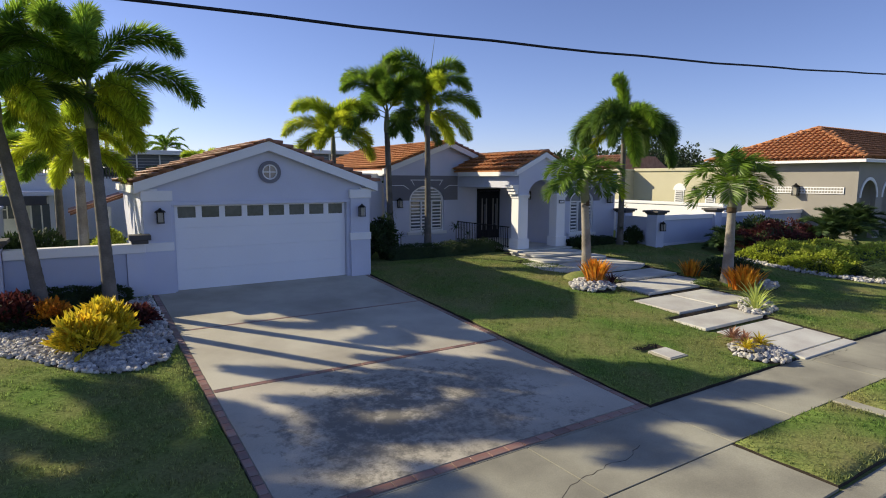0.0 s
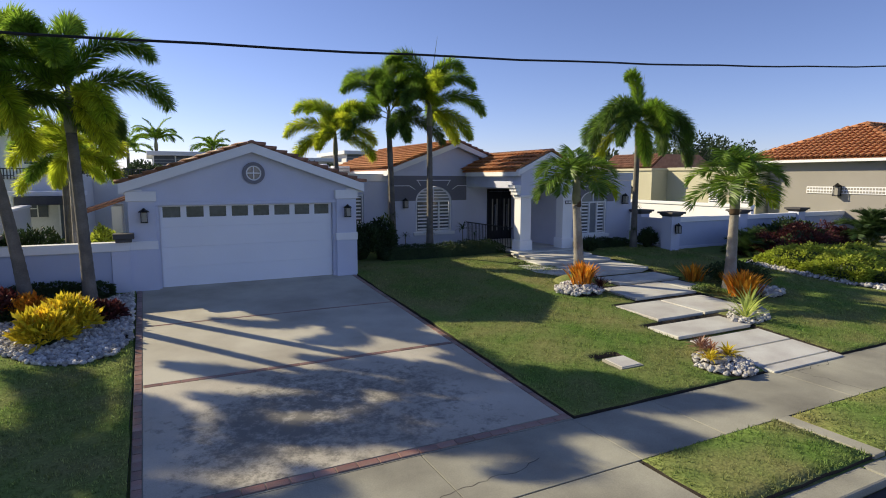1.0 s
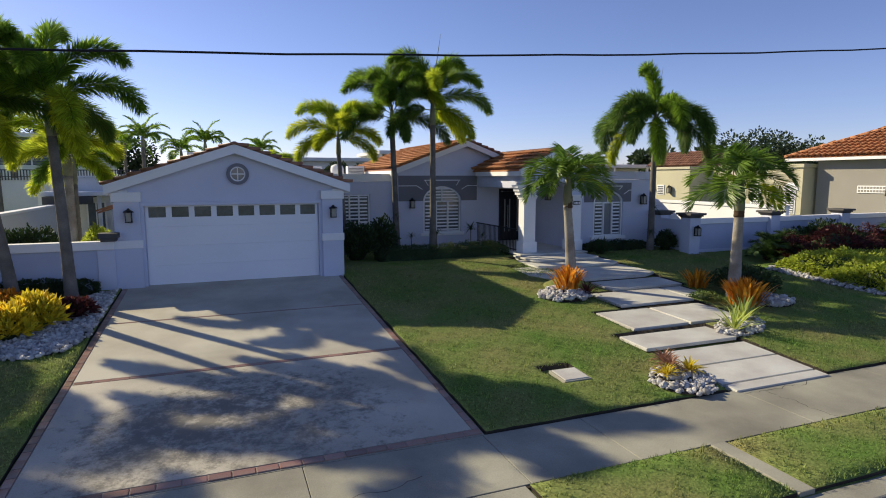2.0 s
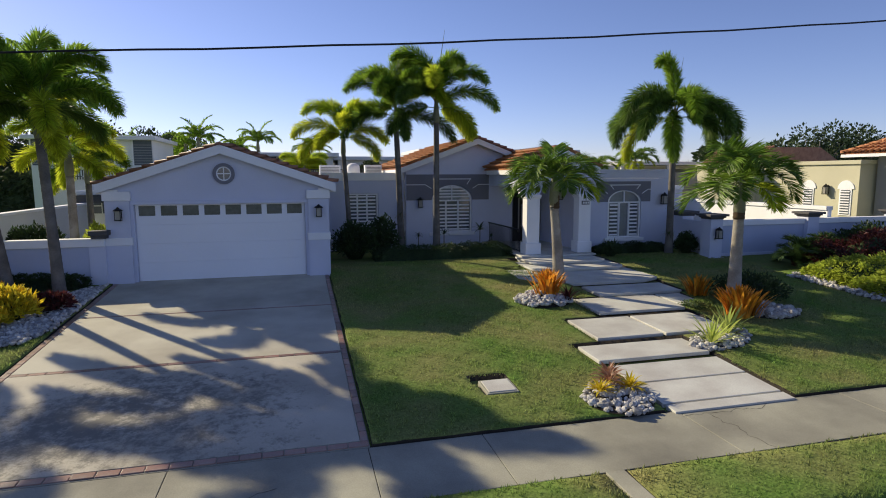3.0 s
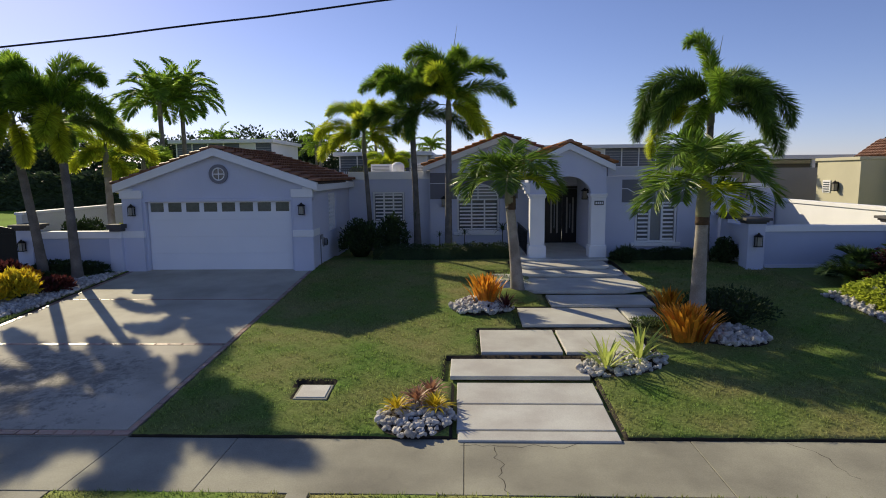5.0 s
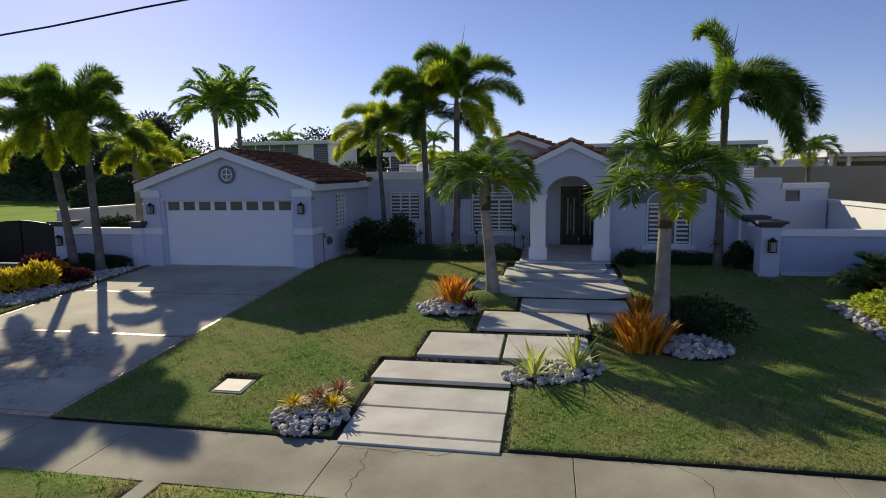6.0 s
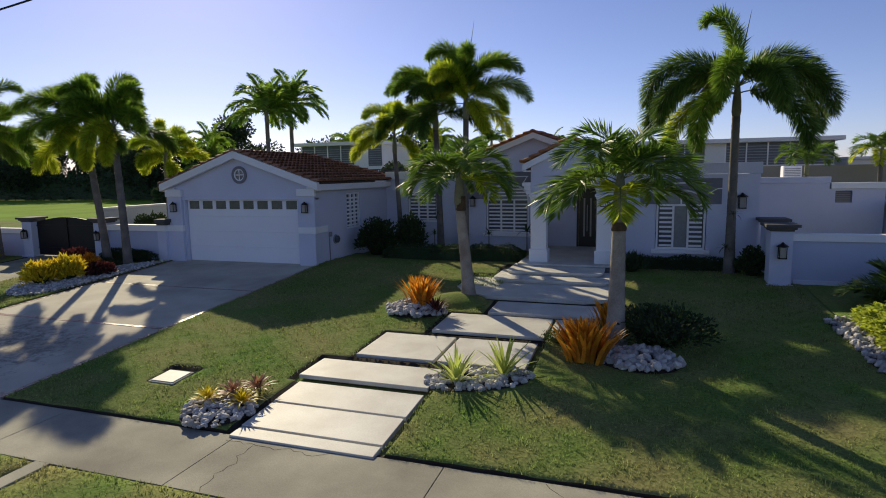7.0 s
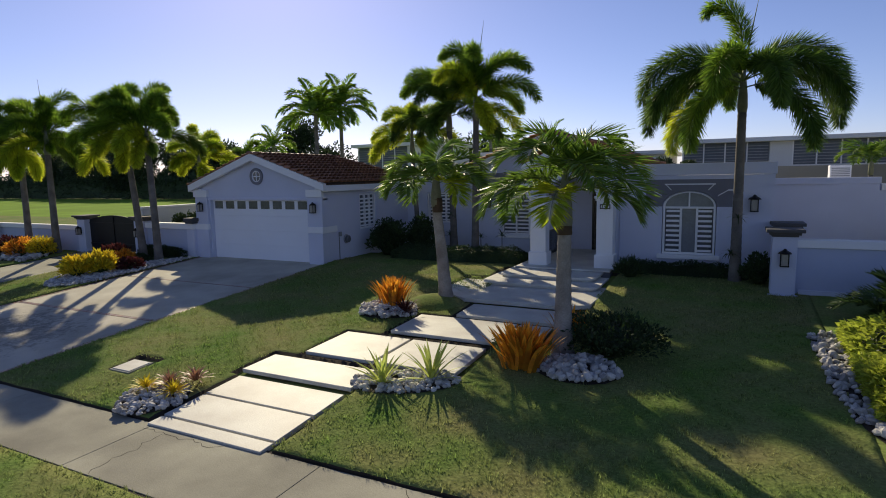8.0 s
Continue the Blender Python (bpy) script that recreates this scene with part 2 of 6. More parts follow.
bm = bmesh.new()
rows_g = [(-2500, -0.16), (2.80, -0.16), (2.81, -0.03), (5.6, -0.03), (16.5, 0.69), (60, 0.6), (2500, 0.6)]
vs = [[bm.verts.new((x, y, z)) for x in (-2500, -60, 60, 2500)] for y, z in rows_g]
for a, b in zip(vs, vs[1:]):
    for i in range(3):
        bm.faces.new((a[i], a[i + 1], b[i + 1], b[i]))
solid("ground", bm, M_GRASS, "grassy ground reaching to the horizon", "ground", kind="structure")
solid("road", boxes((-300, 300, -9.0, 2.515, -0.3, -0.14)), M_ASPH, "grey asphalt street beside the kerb", "road", kind="structure")

kerb = thing("kerb", "worn concrete kerb along the street", "kerb", (0, 2.7, -0.14), kind="structure")
for i in range(26):
    x = -38 + i * 3.0
    part("kerb_stone", boxes((x, x + 2.985, 2.52, 2.87, -0.15, -0.025 if not 1.0 < x < 6 else -0.07), bevel=0.03), M_SIDE, kerb)

solid("pavement_bed", boxes((-40, 44, 4.16, 5.70, -0.1, 0.0)), M_SOIL, "dark packed bed under the sidewalk panels", "pavement", kind="structure")
pavement = thing("pavement", "weathered concrete sidewalk in cast panels", "sidewalk", (0, 4.9, 0), kind="structure")
xs = [-40, -31, -22, -13, -7.0, -3.5, -0.6, 2.2, 5.0, 7.55, 9.2, 12.45, 15.6, 18.7, 21.8, 25, 28, 31, 34, 37, 44]
for a, b in zip(xs, xs[1:]):
    part("concrete_panel", boxes((a + 0.005, b - 0.005, 4.22, 5.635, -0.1, 0.012), bevel=0.006), M_SIDE, pavement)

apron = thing("driveway_apron", "stained concrete apron between sidewalk and street", "driveway", (4, 3.5, 0), kind="structure")
for a, b in ((-0.6, 2.4), (2.42, 4.9), (4.92, 7.45)):
    part("concrete_panel", boxes((a, b, 2.87, 4.20, -0.1, 0.008)), M_SIDE, apron)
path = thing("kerb_path", "narrow concrete strip from sidewalk to kerb", "path", (10.55, 3.5, 0), kind="structure")
part("concrete_panel", boxes((10.36, 10.62, 2.87, 4.20, -0.1, 0.03), bevel=0.01), M_SIDE, path)

# driveway in six fields with brick bands
drive = thing("driveway", "pale concrete driveway edged with red brick bands", "driveway", (4.5, 10, 0.3), kind="structure")


def sloped_box(x0, x1, y0, y1, top, thick, bevel=0.0):
    bm = bmesh.new()
    box(bm, x0, x1, y0, y1, -thick, top, bevel)
    for v in bm.verts:
        v.co.z += ground_z(v.co.y) if v.co.y < 16.5 else 0.72
    return bm


for y0, y1 in ((5.83, 9.305), (9.435, 12.68), (12.76, 16.45)):
    part("concrete_panel", sloped_box(1.715, 7.455, y0, y1, 0.02, 0.12), M_WORN if y0 < 6 else M_CONC, drive)


SLABS = ((12.36, 14.64, 5.56, 5.82), (12.34, 14.64, 5.87, 6.65), (12.33, 14.65, 6.70, 7.47), (12.20, 14.65, 7.66, 8.54),
         (12.78, 14.36, 8.76, 10.20), (14.43, 16.06, 8.76, 10.20), (13.74, 16.14, 10.42, 11.82), (16.21, 16.95, 10.70, 11.82),
         (14.60, 17.15, 11.94, 13.00))
CUTS = [(a - 0.07, b + 0.07, c - 0.09, d + 0.09) for a, b, c, d in SLABS] + [(9.70, 10.18, 6.80, 7.26), (9.60, 10.16, 7.30, 7.50), (14.25, 17.36, 13.10, 15.0), (13.15, 17.36, 14.1, 15.80), (13.9, 17.3, 15.0, 17.3)]


def lawn_piece(name, x0, x1, y0, y1, lift, label, grid=0.25):
    """Turf with a cut edge that hangs a little unevenly."""
    bm = bmesh.new()
    ny = max(3, int((y1 - y0) / grid))
    nx = max(3, int((x1 - x0) / grid)) if x1 - x0 < 17 else 60
    g = []
    for j in range(ny + 1):
        row = []
        for i in range(nx + 1):
            x, y = x0 + (x1 - x0) * i / nx, y0 + (y1 - y0) * j / ny
            edge = i in (0, nx) or j in (0, ny)
            w = noise.noise((x * 1.7, y * 1.7, 3.0)) * 0.012 + noise.noise((x * 6.0, y * 6.0, 5.0)) * 0.012 + noise.noise((x * 0.4, y * 0.4, 1.0)) * 0.02
            if edge:
                x += noise.noise((y * 2.1, x, 7)) * 0.025 if i in (0, nx) else 0
                y += noise.noise((x * 2.1, y, 9)) * 0.025 if j in (0, ny) else 0
            cut = 0.16 if any(a < x < b and c < y < d for a, b, c, d in CUTS) else 0.0
            row.append(bm.verts.new((x, y, ground_z(y) + lift + w - (0.015 if edge else 0) - cut)))
        g.append(row)
    for j in range(ny):
        for i in range(nx):
            f = bm.faces.new((g[j][i], g[j][i + 1], g[j + 1][i + 1], g[j + 1][i]))
            f.smooth = True
            if min(v.co.z - ground_z(v.co.y) for v in f.verts) < lift - 0.07:
                f.material_index = 1
    rim = [g[0][i] for i in range(nx)] + [g[j][nx] for j in range(ny)] + [g[ny][i] for i in range(nx, 0, -1)] + [g[j][0] for j in range(ny, 0, -1)]
    low = [bm.verts.new((v.co.x, v.co.y, v.co.z - 0.14)) for v in rim]
    for i in range(len(rim)):
        k = (i + 1) % len(rim)
        f = bm.faces.new((rim[i], low[i], low[k], rim[k]))
        f.material_index = 1
    me = mesh_of(name, bm, M_GRASS)
    me.materials.append(M_SOIL)
    return tagged(new(name, me), label, "lawn", kind="structure")


lawn_piece("lawn", -1.85, 1.55, 5.675, 16.0, 0.055, "mown green lawn beside the driveway with a cut edge")
lawn_piece("lawn", 7.62, 22.0, 5.675, 18.9, 0.055, "wide mown green front lawn with a cut edge", 0.09)
lawn_piece("lawn", 22.0, 40.0, 5.675, 18.9, 0.053, "mown green lawn under hedges")
lawn_piece("verge", 7.49, 10.34, 2.89, 4.19, 0.03, "small square of mown grass between sidewalk and kerb")
lawn_piece("verge", 10.64, 40.0, 2.89, 4.19, 0.03, "long strip of mown grass between sidewalk and kerb")
lawn_piece("verge", -30.0, -0.7, 2.89, 4.19, 0.03, "grass strip between sidewalk and kerb")
lawn_piece("lawn", -40.0, -5.3, 5.72, 15.5, 0.055, "neighbouring mown lawn beside a concrete drive")
solid("side_drive", sloped_box(-5.25, -1.9, 5.66, 16.4, 0.02, 0.1), M_SIDE, "concrete drive leading to a dark gate", "driveway", kind="structure")

# stepping slabs from the sidewalk up to the porch
walkway = thing("garden_walk", "broad pale stone slabs stepping up through the lawn", "walkway", (14, 9, 0.2), kind="structure")
for x0, x1, y0, y1 in SLABS:
    if y1 < 7.5:
        part("slab", sloped_box(x0, x1, y0, y1, 0.042, 0.2, 0.008), M_SLAB, walkway)
        continue
    z = ground_z(y1) + 0.045
    fall = 0.028 * (y1 - y0)
    plate = boxes((x0, x1, y0, y1, z - 0.075, z), bevel=0.012)
    for v in plate.verts:
        v.co.z -= fall * (y1 - v.co.y) / (y1 - y0)
    plate = part("slab", plate, M_SLAB, walkway)
    # recessed footing in dark soil colour: paints the shade under the slab's lip
    part("shade_footing", boxes((x0 + 0.06, x1 - 0.06, y0 + 0.07, y1 - 0.03, z - 0.34, z - 0.10)), M_SOIL, plate, "dark recessed footing coloured as the shade under the slab")
landing = bmesh.new()
prism(landing, [(14.28, 13.10), (13.55, 13.55), (13.16, 14.15), (13.12, 15.72), (17.42, 15.80), (17.36, 13.42), (16.7, 13.08)], -0.10, 0.0)
landing.transform(Matrix(((1, 0, 0, 0), (0, 0, 1, 0), (0, 1, 0, 0.635), (0, 0, 0, 1))))
bmesh.ops.recalc_face_normals(landing, faces=landing.faces)
bmesh.ops.bevel(landing, geom=[e for e in landing.edges], offset=0.012, segments=2, affect="EDGES", profile=0.5)
part("landing", landing, M_SLAB, walkway, "wide rounded landing slab below the steps")
steps = thing("porch_steps", "two rounded pale stone steps below the porch", "steps", (15.9, 16, 0.65), kind="structure")


def round_tread(a, b, c, d, z, thick, r):
    """A tread with rounded front corners."""
    bm = bmesh.new()
    arc = [(a + r - r * math.cos(math.pi / 2 * i / 6), c + r - r * math.sin(math.pi / 2 * i / 6)) for i in range(7)]
    arc += [(b - r + r * math.sin(math.pi / 2 * i / 6), c + r - r * math.cos(math.pi / 2 * i / 6)) for i in range(7)]
    prism(bm, arc + [(b, d), (a, d)], -thick, 0.0)
    bm.transform(Matrix(((1, 0, 0, 0), (0, 0, 1, 0), (0, 1, 0, z), (0, 0, 0, 1))))
    bmesh.ops.recalc_face_normals(bm, faces=bm.faces)
    return bm


for a, b, c, d, z in ((13.95, 17.22, 14.95, 16.6, 0.745), (14.20, 17.0, 15.72, 17.25, 0.845)):
    tread = part("step", round_tread(a, b, c, d, z, 0.055, 0.30), M_SLAB, steps)
    part("riser", round_tread(a + 0.07, b - 0.07, c + 0.07, d - 0.02, z - 0.056, 0.3, 0.24), M_SLAB, tread, "recessed riser under the tread")

hatch = thing("meter_cover", "pale concrete meter box cover set in the lawn", "meter cover", (9.93, 7.03, 0.1))
part("rim", sloped_box(9.66, 10.22, 6.76, 7.30, 0.072, 0.15, 0.01), M_SIDE, hatch)
part("lid", sloped_box(9.70, 10.18, 6.80, 7.26, 0.085, 0.05, 0.006), M_SLAB, hatch)
# dark sheet: the hole's shade is put into its colour
part("hole", sloped_box(9.58, 10.15, 7.305, 7.47, -0.03, 0.05), M_SOIL, hatch, "dark sheet standing in for the shaded hole behind the lid")

# ---------------------------------------------------------------- the house


def tile_mesh(length, width, material, name="tile", rise=0.05):
    """One barrel tile; its lower end lies at the origin and it climbs along y."""
    bm = bmesh.new()
    seg, rows = 6, []
    for y, s in ((0, 1.0), (length, 0.86)):
        rows.append([bm.verts.new((math.cos(math.pi * i / seg) * width * 0.5 * s, y, math.sin(math.pi * i / seg) * width * 0.46 * s + (rise if y == 0 else 0.0))) for i in range(seg + 1)])
    for i in range(seg):
        f = bm.faces.new((rows[0][i], rows[0][i + 1], rows[1][i + 1], rows[1][i]))
        f.smooth = True
    lip = [bm.verts.new((v.co.x * 0.82, 0.14, v.co.z * 0.72 - 0.02)) for v in rows[0]]
    for i in range(seg):
        bm.faces.new((rows[0][i + 1], rows[0][i], lip[i], lip[i + 1]))
    bmesh.ops.recalc_face_normals(bm, faces=bm.faces)
    return mesh_of(name, bm, material)


def tiled_slope(parent, o, along, up, n_along, n_up, pitch_a, pitch_u, material, inside=None, limit=0, rise=0.05):
    """Courses of tiles on a slope from corner o; the first 'limit' are pieces, the rest one joined part."""
    along, up = Vector(along).normalized(), Vector(up).normalized()
    nor = along.cross(up)
    if nor.z < 0:
        nor.negate()
    rot = Matrix((along, up, nor)).transposed().to_4x4()
    me = tile_mesh(pitch_u * 1.15, pitch_a * 0.86, material, rise=rise)
    src = [v.co.copy() for v in me.vertices]
    fcs = [tuple(p.vertices) for p in me.polygons]
    verts, faces, made = [], [], 0
    for j in range(n_up):
        for i in range(n_along):
            c = Vector(o) + along * (pitch_a * (i + 0.5)) + up * (pitch_u * j)
            if inside and not inside(c):
                continue
            m = Matrix.Translation(c + nor * random.uniform(0.0, 0.012)) @ rot @ Matrix.Rotation(random.uniform(-0.02, 0.02), 4, "Z")
            if made < limit:
                ob = new("tile", me)
                ob.parent = parent
                ob.matrix_basis = m
                made += 1
            else:
                k = len(verts)
                verts += [m @ v for v in src]
                faces += [tuple(a + k for a in f) for f in fcs]
    if verts:
        bulk = mesh_np("roof_tiles", verts, faces, material)
        for p in bulk.polygons:
            p.use_smooth = True
        tagged(part("roof_tiles", bulk, material, parent), kind="stuff")


def ridge_caps(parent, a, b, material, r=0.13, step=0.34):
    """Half-round tiles along a ridge or hip, each a piece on one mesh."""
    a, b = Vector(a), Vector(b)
    d = (b - a).normalized()
    side = d.cross(Vector((0, 0, 1))).normalized()
    rot = Matrix((side, d, side.cross(d))).transposed().to_4x4()
    bm = bmesh.new()
    rings = [[bm.verts.new((math.cos(math.pi * i / 6) * q, s, math.sin(math.pi * i / 6) * q * 0.75 - 0.02)) for i in range(7)] for s, q in ((0, r), (step * 1.08, r * 0.86))]
    for i in range(6):
        bm.faces.new((rings[0][i], rings[0][i + 1], rings[1][i + 1], rings[1][i])).smooth = True
    bm.faces.new(rings[0])
    bmesh.ops.recalc_face_normals(bm, faces=bm.faces)
    me = mesh_of("ridge_cap", bm, material)
    for k in range(int((b - a).length / step)):
        ob = new("ridge_cap", me)
        ob.parent = parent
        ob.matrix_basis = Matrix.Translation(a + d * (k * step)) @ rot @ Matrix.Rotation(random.uniform(-0.03, 0.03), 4, "Z")


house = thing("house", "single-storey lilac stucco house with terracotta gable roofs", "house", (14, 20, 0.7))
garage = thing("garage", "lilac stucco double garage with a tiled gable roof", "garage", (4.55, 18.5, 0.7))

# garage walls
GX0, GX1, GC = 1.48, 7.64, 4.60
APZ, EVZ = 4.63, 3.51
wall = bmesh.new()
box(wall, GX0 + 0.02, 2.2, 16.08, 16.35, 0.4, 3.0)
box(wall, 6.93, GX1 - 0.02, 16.08, 16.35, 0.4, 3.0)
prism(wall, [(GX0 + 0.02, 2.95), (GX1 - 0.02, 2.95), (GX1 - 0.02, 3.42), (GC, APZ - 0.12), (GX0 + 0.02, 3.42)], 16.085, 16.35)
part("front_wall", wall, M_WALL, garage)
part("side_wall", boxes((7.40, 7.62, 16.352, 18.28, 0.4, 3.4), (7.40, 7.62, 19.40, 22.2, 0.4, 3.4), (7.40, 7.62, 18.28, 19.40, 0.4, 1.75), (7.40, 7.62, 18.28, 19.40, 3.1, 3.4)), M_WALL, garage)
part("side_wall", boxes((1.50, 1.70, 16.352, 22.2, 0.4, 3.4)), M_WALL, garage)
part("rear_wall", boxes((1.702, 7.398, 22.0, 22.2, 0.4, 3.4)), M_WALL, garage)
part("ceiling", boxes((1.71, 7.39, 16.36, 21.99, 3.2, 3.3)), M_WHITE, garage)
for x0, x1 in ((GX0, 2.12), (7.02, GX1)):
    part("pilaster", boxes((x0, x1, 15.99, 16.075, 0.4, 3.30), bevel=0.01), M_WALL, garage)
    part("pilaster_base", boxes((x0 - 0.006, x1 + 0.006, 15.965, 15.988, 0.55, 1.80)), M_WALL, garage)
    part("pilaster_band", boxes((x0 - 0.03, x1 + 0.03, 15.955, 16.07, 1.80, 2.02), bevel=0.012), M_WHITE, garage)
    part("capital", boxes((x0 - 0.04, x1 + 0.04, 15.94, 16.07, 3.06, 3.32), bevel=0.015), M_WHITE, garage)
part("side_band", boxes((7.622, 7.66, 16.08, 16.8, 1.80, 2.02), bevel=0.008), M_WHITE, garage)
part("door_lintel", boxes((2.12, 7.02, 16.04, 16.083, 2.94, 3.04), bevel=0.008), M_WALL, garage)

# garage door of four sections, the top one glazed
gdoor = part("garage_door", boxes((2.2, 6.93, 16.24, 16.27, 0.70, 2.96)), M_DOORW, garage, "white sectional overhead door with a row of small windows")
for k, (z0, z1) in enumerate(((0.71, 1.256), (1.258, 1.802), (1.804, 2.348))):
    part("section", boxes((2.22, 6.91, 16.205, 16.238, z0, z1), bevel=0.002), M_DOORW, gdoor)
W8 = (6.91 - 2.22) / 8
part("section", boxes((2.22, 6.91, 16.205, 16.238, 2.35, 2.61), (2.22, 6.91, 16.205, 16.238, 2.90, 2.955),
                      *[(2.22 + W8 * k - (0.075 if k else 0), 2.22 + W8 * k + (0.075 if k < 8 else 0), 16.205, 16.238, 2.61, 2.90) for k in range(9)]), M_DOORW, gdoor)
for k in range(8):
    part("pane", boxes((2.22 + W8 * k + 0.06, 2.22 + W8 * (k + 1) - 0.06, 16.222, 16.236, 2.60, 2.91)), M_GLASS, gdoor)


def ring(bm, cx, cz, r0, r1, y0, y1, seg=28):
    for a in range(seg):
        t0, t1 = 2 * math.pi * a / seg, 2 * math.pi * (a + 1) / seg
        q = [(cx + r * math.cos(t), cz + r * math.sin(t)) for r, t in ((r0, t0), (r1, t0), (r1, t1), (r0, t1))]
        v0, v1 = [bm.verts.new((x, y0, z)) for x, z in q], [bm.verts.new((x, y1, z)) for x, z in q]
        for i in range(4):
            bm.faces.new((v0[i], v0[(i + 1) % 4], v1[(i + 1) % 4], v1[i]))
        bm.faces.new(v0[::-1])
    bmesh.ops.remove_doubles(bm, verts=bm.verts, dist=0.0005)
    return bm


oculus = part("round_window", ring(bmesh.new(), 4.66, 3.81, 0.21, 0.305, 16.03, 16.08), M_BAND, garage, "round window with a grey ring")
part("window_frame", ring(bmesh.new(), 4.66, 3.81, 0.175, 0.215, 16.045, 16.082), M_WHITE, oculus)
part("muntin", boxes((4.48, 4.84, 16.05, 16.075, 3.795, 3.825), (4.645, 4.675, 16.052, 16.073, 3.63, 3.99)), M_WHITE, oculus)
bm = bmesh.new()
lathe(bm, [(0.2, 0), (0.2, 0.005)], 24)
bm.transform(Matrix.Translation((4.66, 16.084, 3.81)) @ Matrix.Rotation(radians(90), 4, "X"))
part("pane", bm, M_GLASS, oculus)

# garage roof: gable to the street, hip behind
RY0, RY1, HIPY = 15.84, 22.6, 20.3
EX0, EX1 = 1.30, 7.85
SL = (APZ - EVZ) / (EX1 - GC)
groof = bmesh.new()
prism(groof, [(EX0, EVZ - 0.05), (EX0, EVZ), (GC, APZ), (EX1, EVZ), (EX1, EVZ - 0.05), (GC, APZ - 0.06)], RY0 + 0.163, HIPY)
apx = groof.verts.new((GC, HIPY, APZ))
e0, e1 = groof.verts.new((EX0, RY1, EVZ)), groof.verts.new((EX1, RY1, EVZ))
f0, f1 = groof.verts.new((EX0, HIPY, EVZ)), groof.verts.new((EX1, HIPY, EVZ))
groof.faces.new((apx, e1, e0)), groof.faces.new((apx, f1, e1)), groof.faces.new((apx, e0, f0))
# dark brown underlay: shade between the tile courses, put into the deck's colour
groof_ob = part("roof", groof, M_FIBRE_SHADE, garage, "weathered terracotta barrel tile roof")
up_r = Vector((GC - EX1, 0, APZ - EVZ))
hip = lambda c: c.y < RY1 - (EX1 - c.x) / (EX1 - GC) * (RY1 - HIPY) + 0.15
tiled_slope(groof_ob, (EX1 + 0.05, RY0 - 0.02, EVZ - 0.04), (0, 1, 0), up_r, 28, 11, 0.248, up_r.length / 11, M_TILE, hip, limit=280, rise=0.085)
up_l = Vector((GC - EX0, 0, APZ - EVZ))
tiled_slope(groof_ob, (EX0 - 0.05, RY0 - 0.02, EVZ - 0.04), (0, 1, 0), up_l, 28, 10, 0.248, up_l.length / 10, M_TILE,
            lambda c: c.y < RY1 - (c.x - EX0) / (GC - EX0) * (RY1 - HIPY) + 0.15)
ridge_caps(groof_ob, (GC, RY0 - 0.05, APZ + 0.02), (GC, HIPY, APZ + 0.02), M_TILE, 0.115)
ridge_caps(groof_ob, (EX1, RY1, EVZ + 0.06), (GC, HIPY, APZ + 0.06), M_TILE)


def rake(parent, c, ap, ev, x0, x1, y0, y1, h, name="fascia"):
    """White boards along a gable: two sloping and the level returns at their feet."""
    bm = bmesh.new()
    prism(bm, [(x0, ev - h), (x0, ev), (c, ap), (c, ap - h)], y0, y1)
    prism(bm, [(c, ap - h), (c, ap), (x1, ev), (x1, ev - h)], y0, y1)
    part(name, bm, M_WHITE, parent)


rake(garage, GC, APZ + 0.005, EVZ + 0.005, EX0, EX1, RY0, RY0 + 0.16, 0.25)
part("eave_return", boxes((EX0, GX0 + 0.35, RY0 + 0.17, 16.084, 3.255, 3.37), bevel=0.01), M_WHITE, garage)
part("eave_return", boxes((GX1 - 0.30, EX1 - 0.01, RY0 + 0.17, 16.084, 3.255, 3.37), bevel=0.01), M_WHITE, garage)
part("eave_board", boxes((EX1 - 0.10, EX1, RY0 + 0.16, RY1, EVZ - 0.26, EVZ - 0.055), (7.63, EX1 - 0.10, RY0 + 0.2, RY1, EVZ - 0.27, EVZ - 0.22)), M_WHITE, garage)
part("eave_board", boxes((EX0, EX0 + 0.1, RY0 + 0.16, RY1, EVZ - 0.26, EVZ - 0.055), (EX0 + 0.1, 1.49, RY0 + 0.2, RY1, EVZ - 0.27, EVZ - 0.22)), M_WHITE, garage)


def arch_wall(bm, x0, x1, z0, z1, ax0, ax1, spring, rise, y0, y1, sill=None, seg=18, top=()):
    """A wall with one round-headed opening (to the floor, or from a sill); top: points of its upper edge from right to left."""
    c, r = (ax0 + ax1) / 2, (ax1 - ax0) / 2
    foot = z0 if sill is None else sill
    arc = [(c - r * math.cos(math.pi * i / seg), spring + rise * math.sin(math.pi * i / seg)) for i in range(seg + 1)]
    if spring - foot > 0.005:
        arc = [(ax0, foot)] + arc + [(ax1, foot)]
    prism(bm, [(x0, foot)] + arc + [(x1, foot)] + (list(top) or [(x1, z1), (x0, z1)]), y0, y1)
    if sill is not None:
        box(bm, x0, x1, y0, y1, z0, sill)
    return bm


# left wing, set back, with a flat parapet
part("left_wall", boxes((7.63, 8.62, 21.9, 22.15, 0.4, 3.54), (9.96, 11.04, 21.9, 22.15, 0.4, 3.54), (8.62, 9.96, 21.9, 22.15, 0.4, 1.74), (8.62, 9.96, 21.9, 22.15, 3.02, 3.54)), M_WALL, house)
part("parapet", boxes((7.63, 11.04, 21.82, 22.15, 3.545, 3.86), bevel=0.015), M_WHITE, house)
part("flat_roof", boxes((7.63, 11.04, 22.16, 32, 3.40, 3.55)), M_WHITE, house)
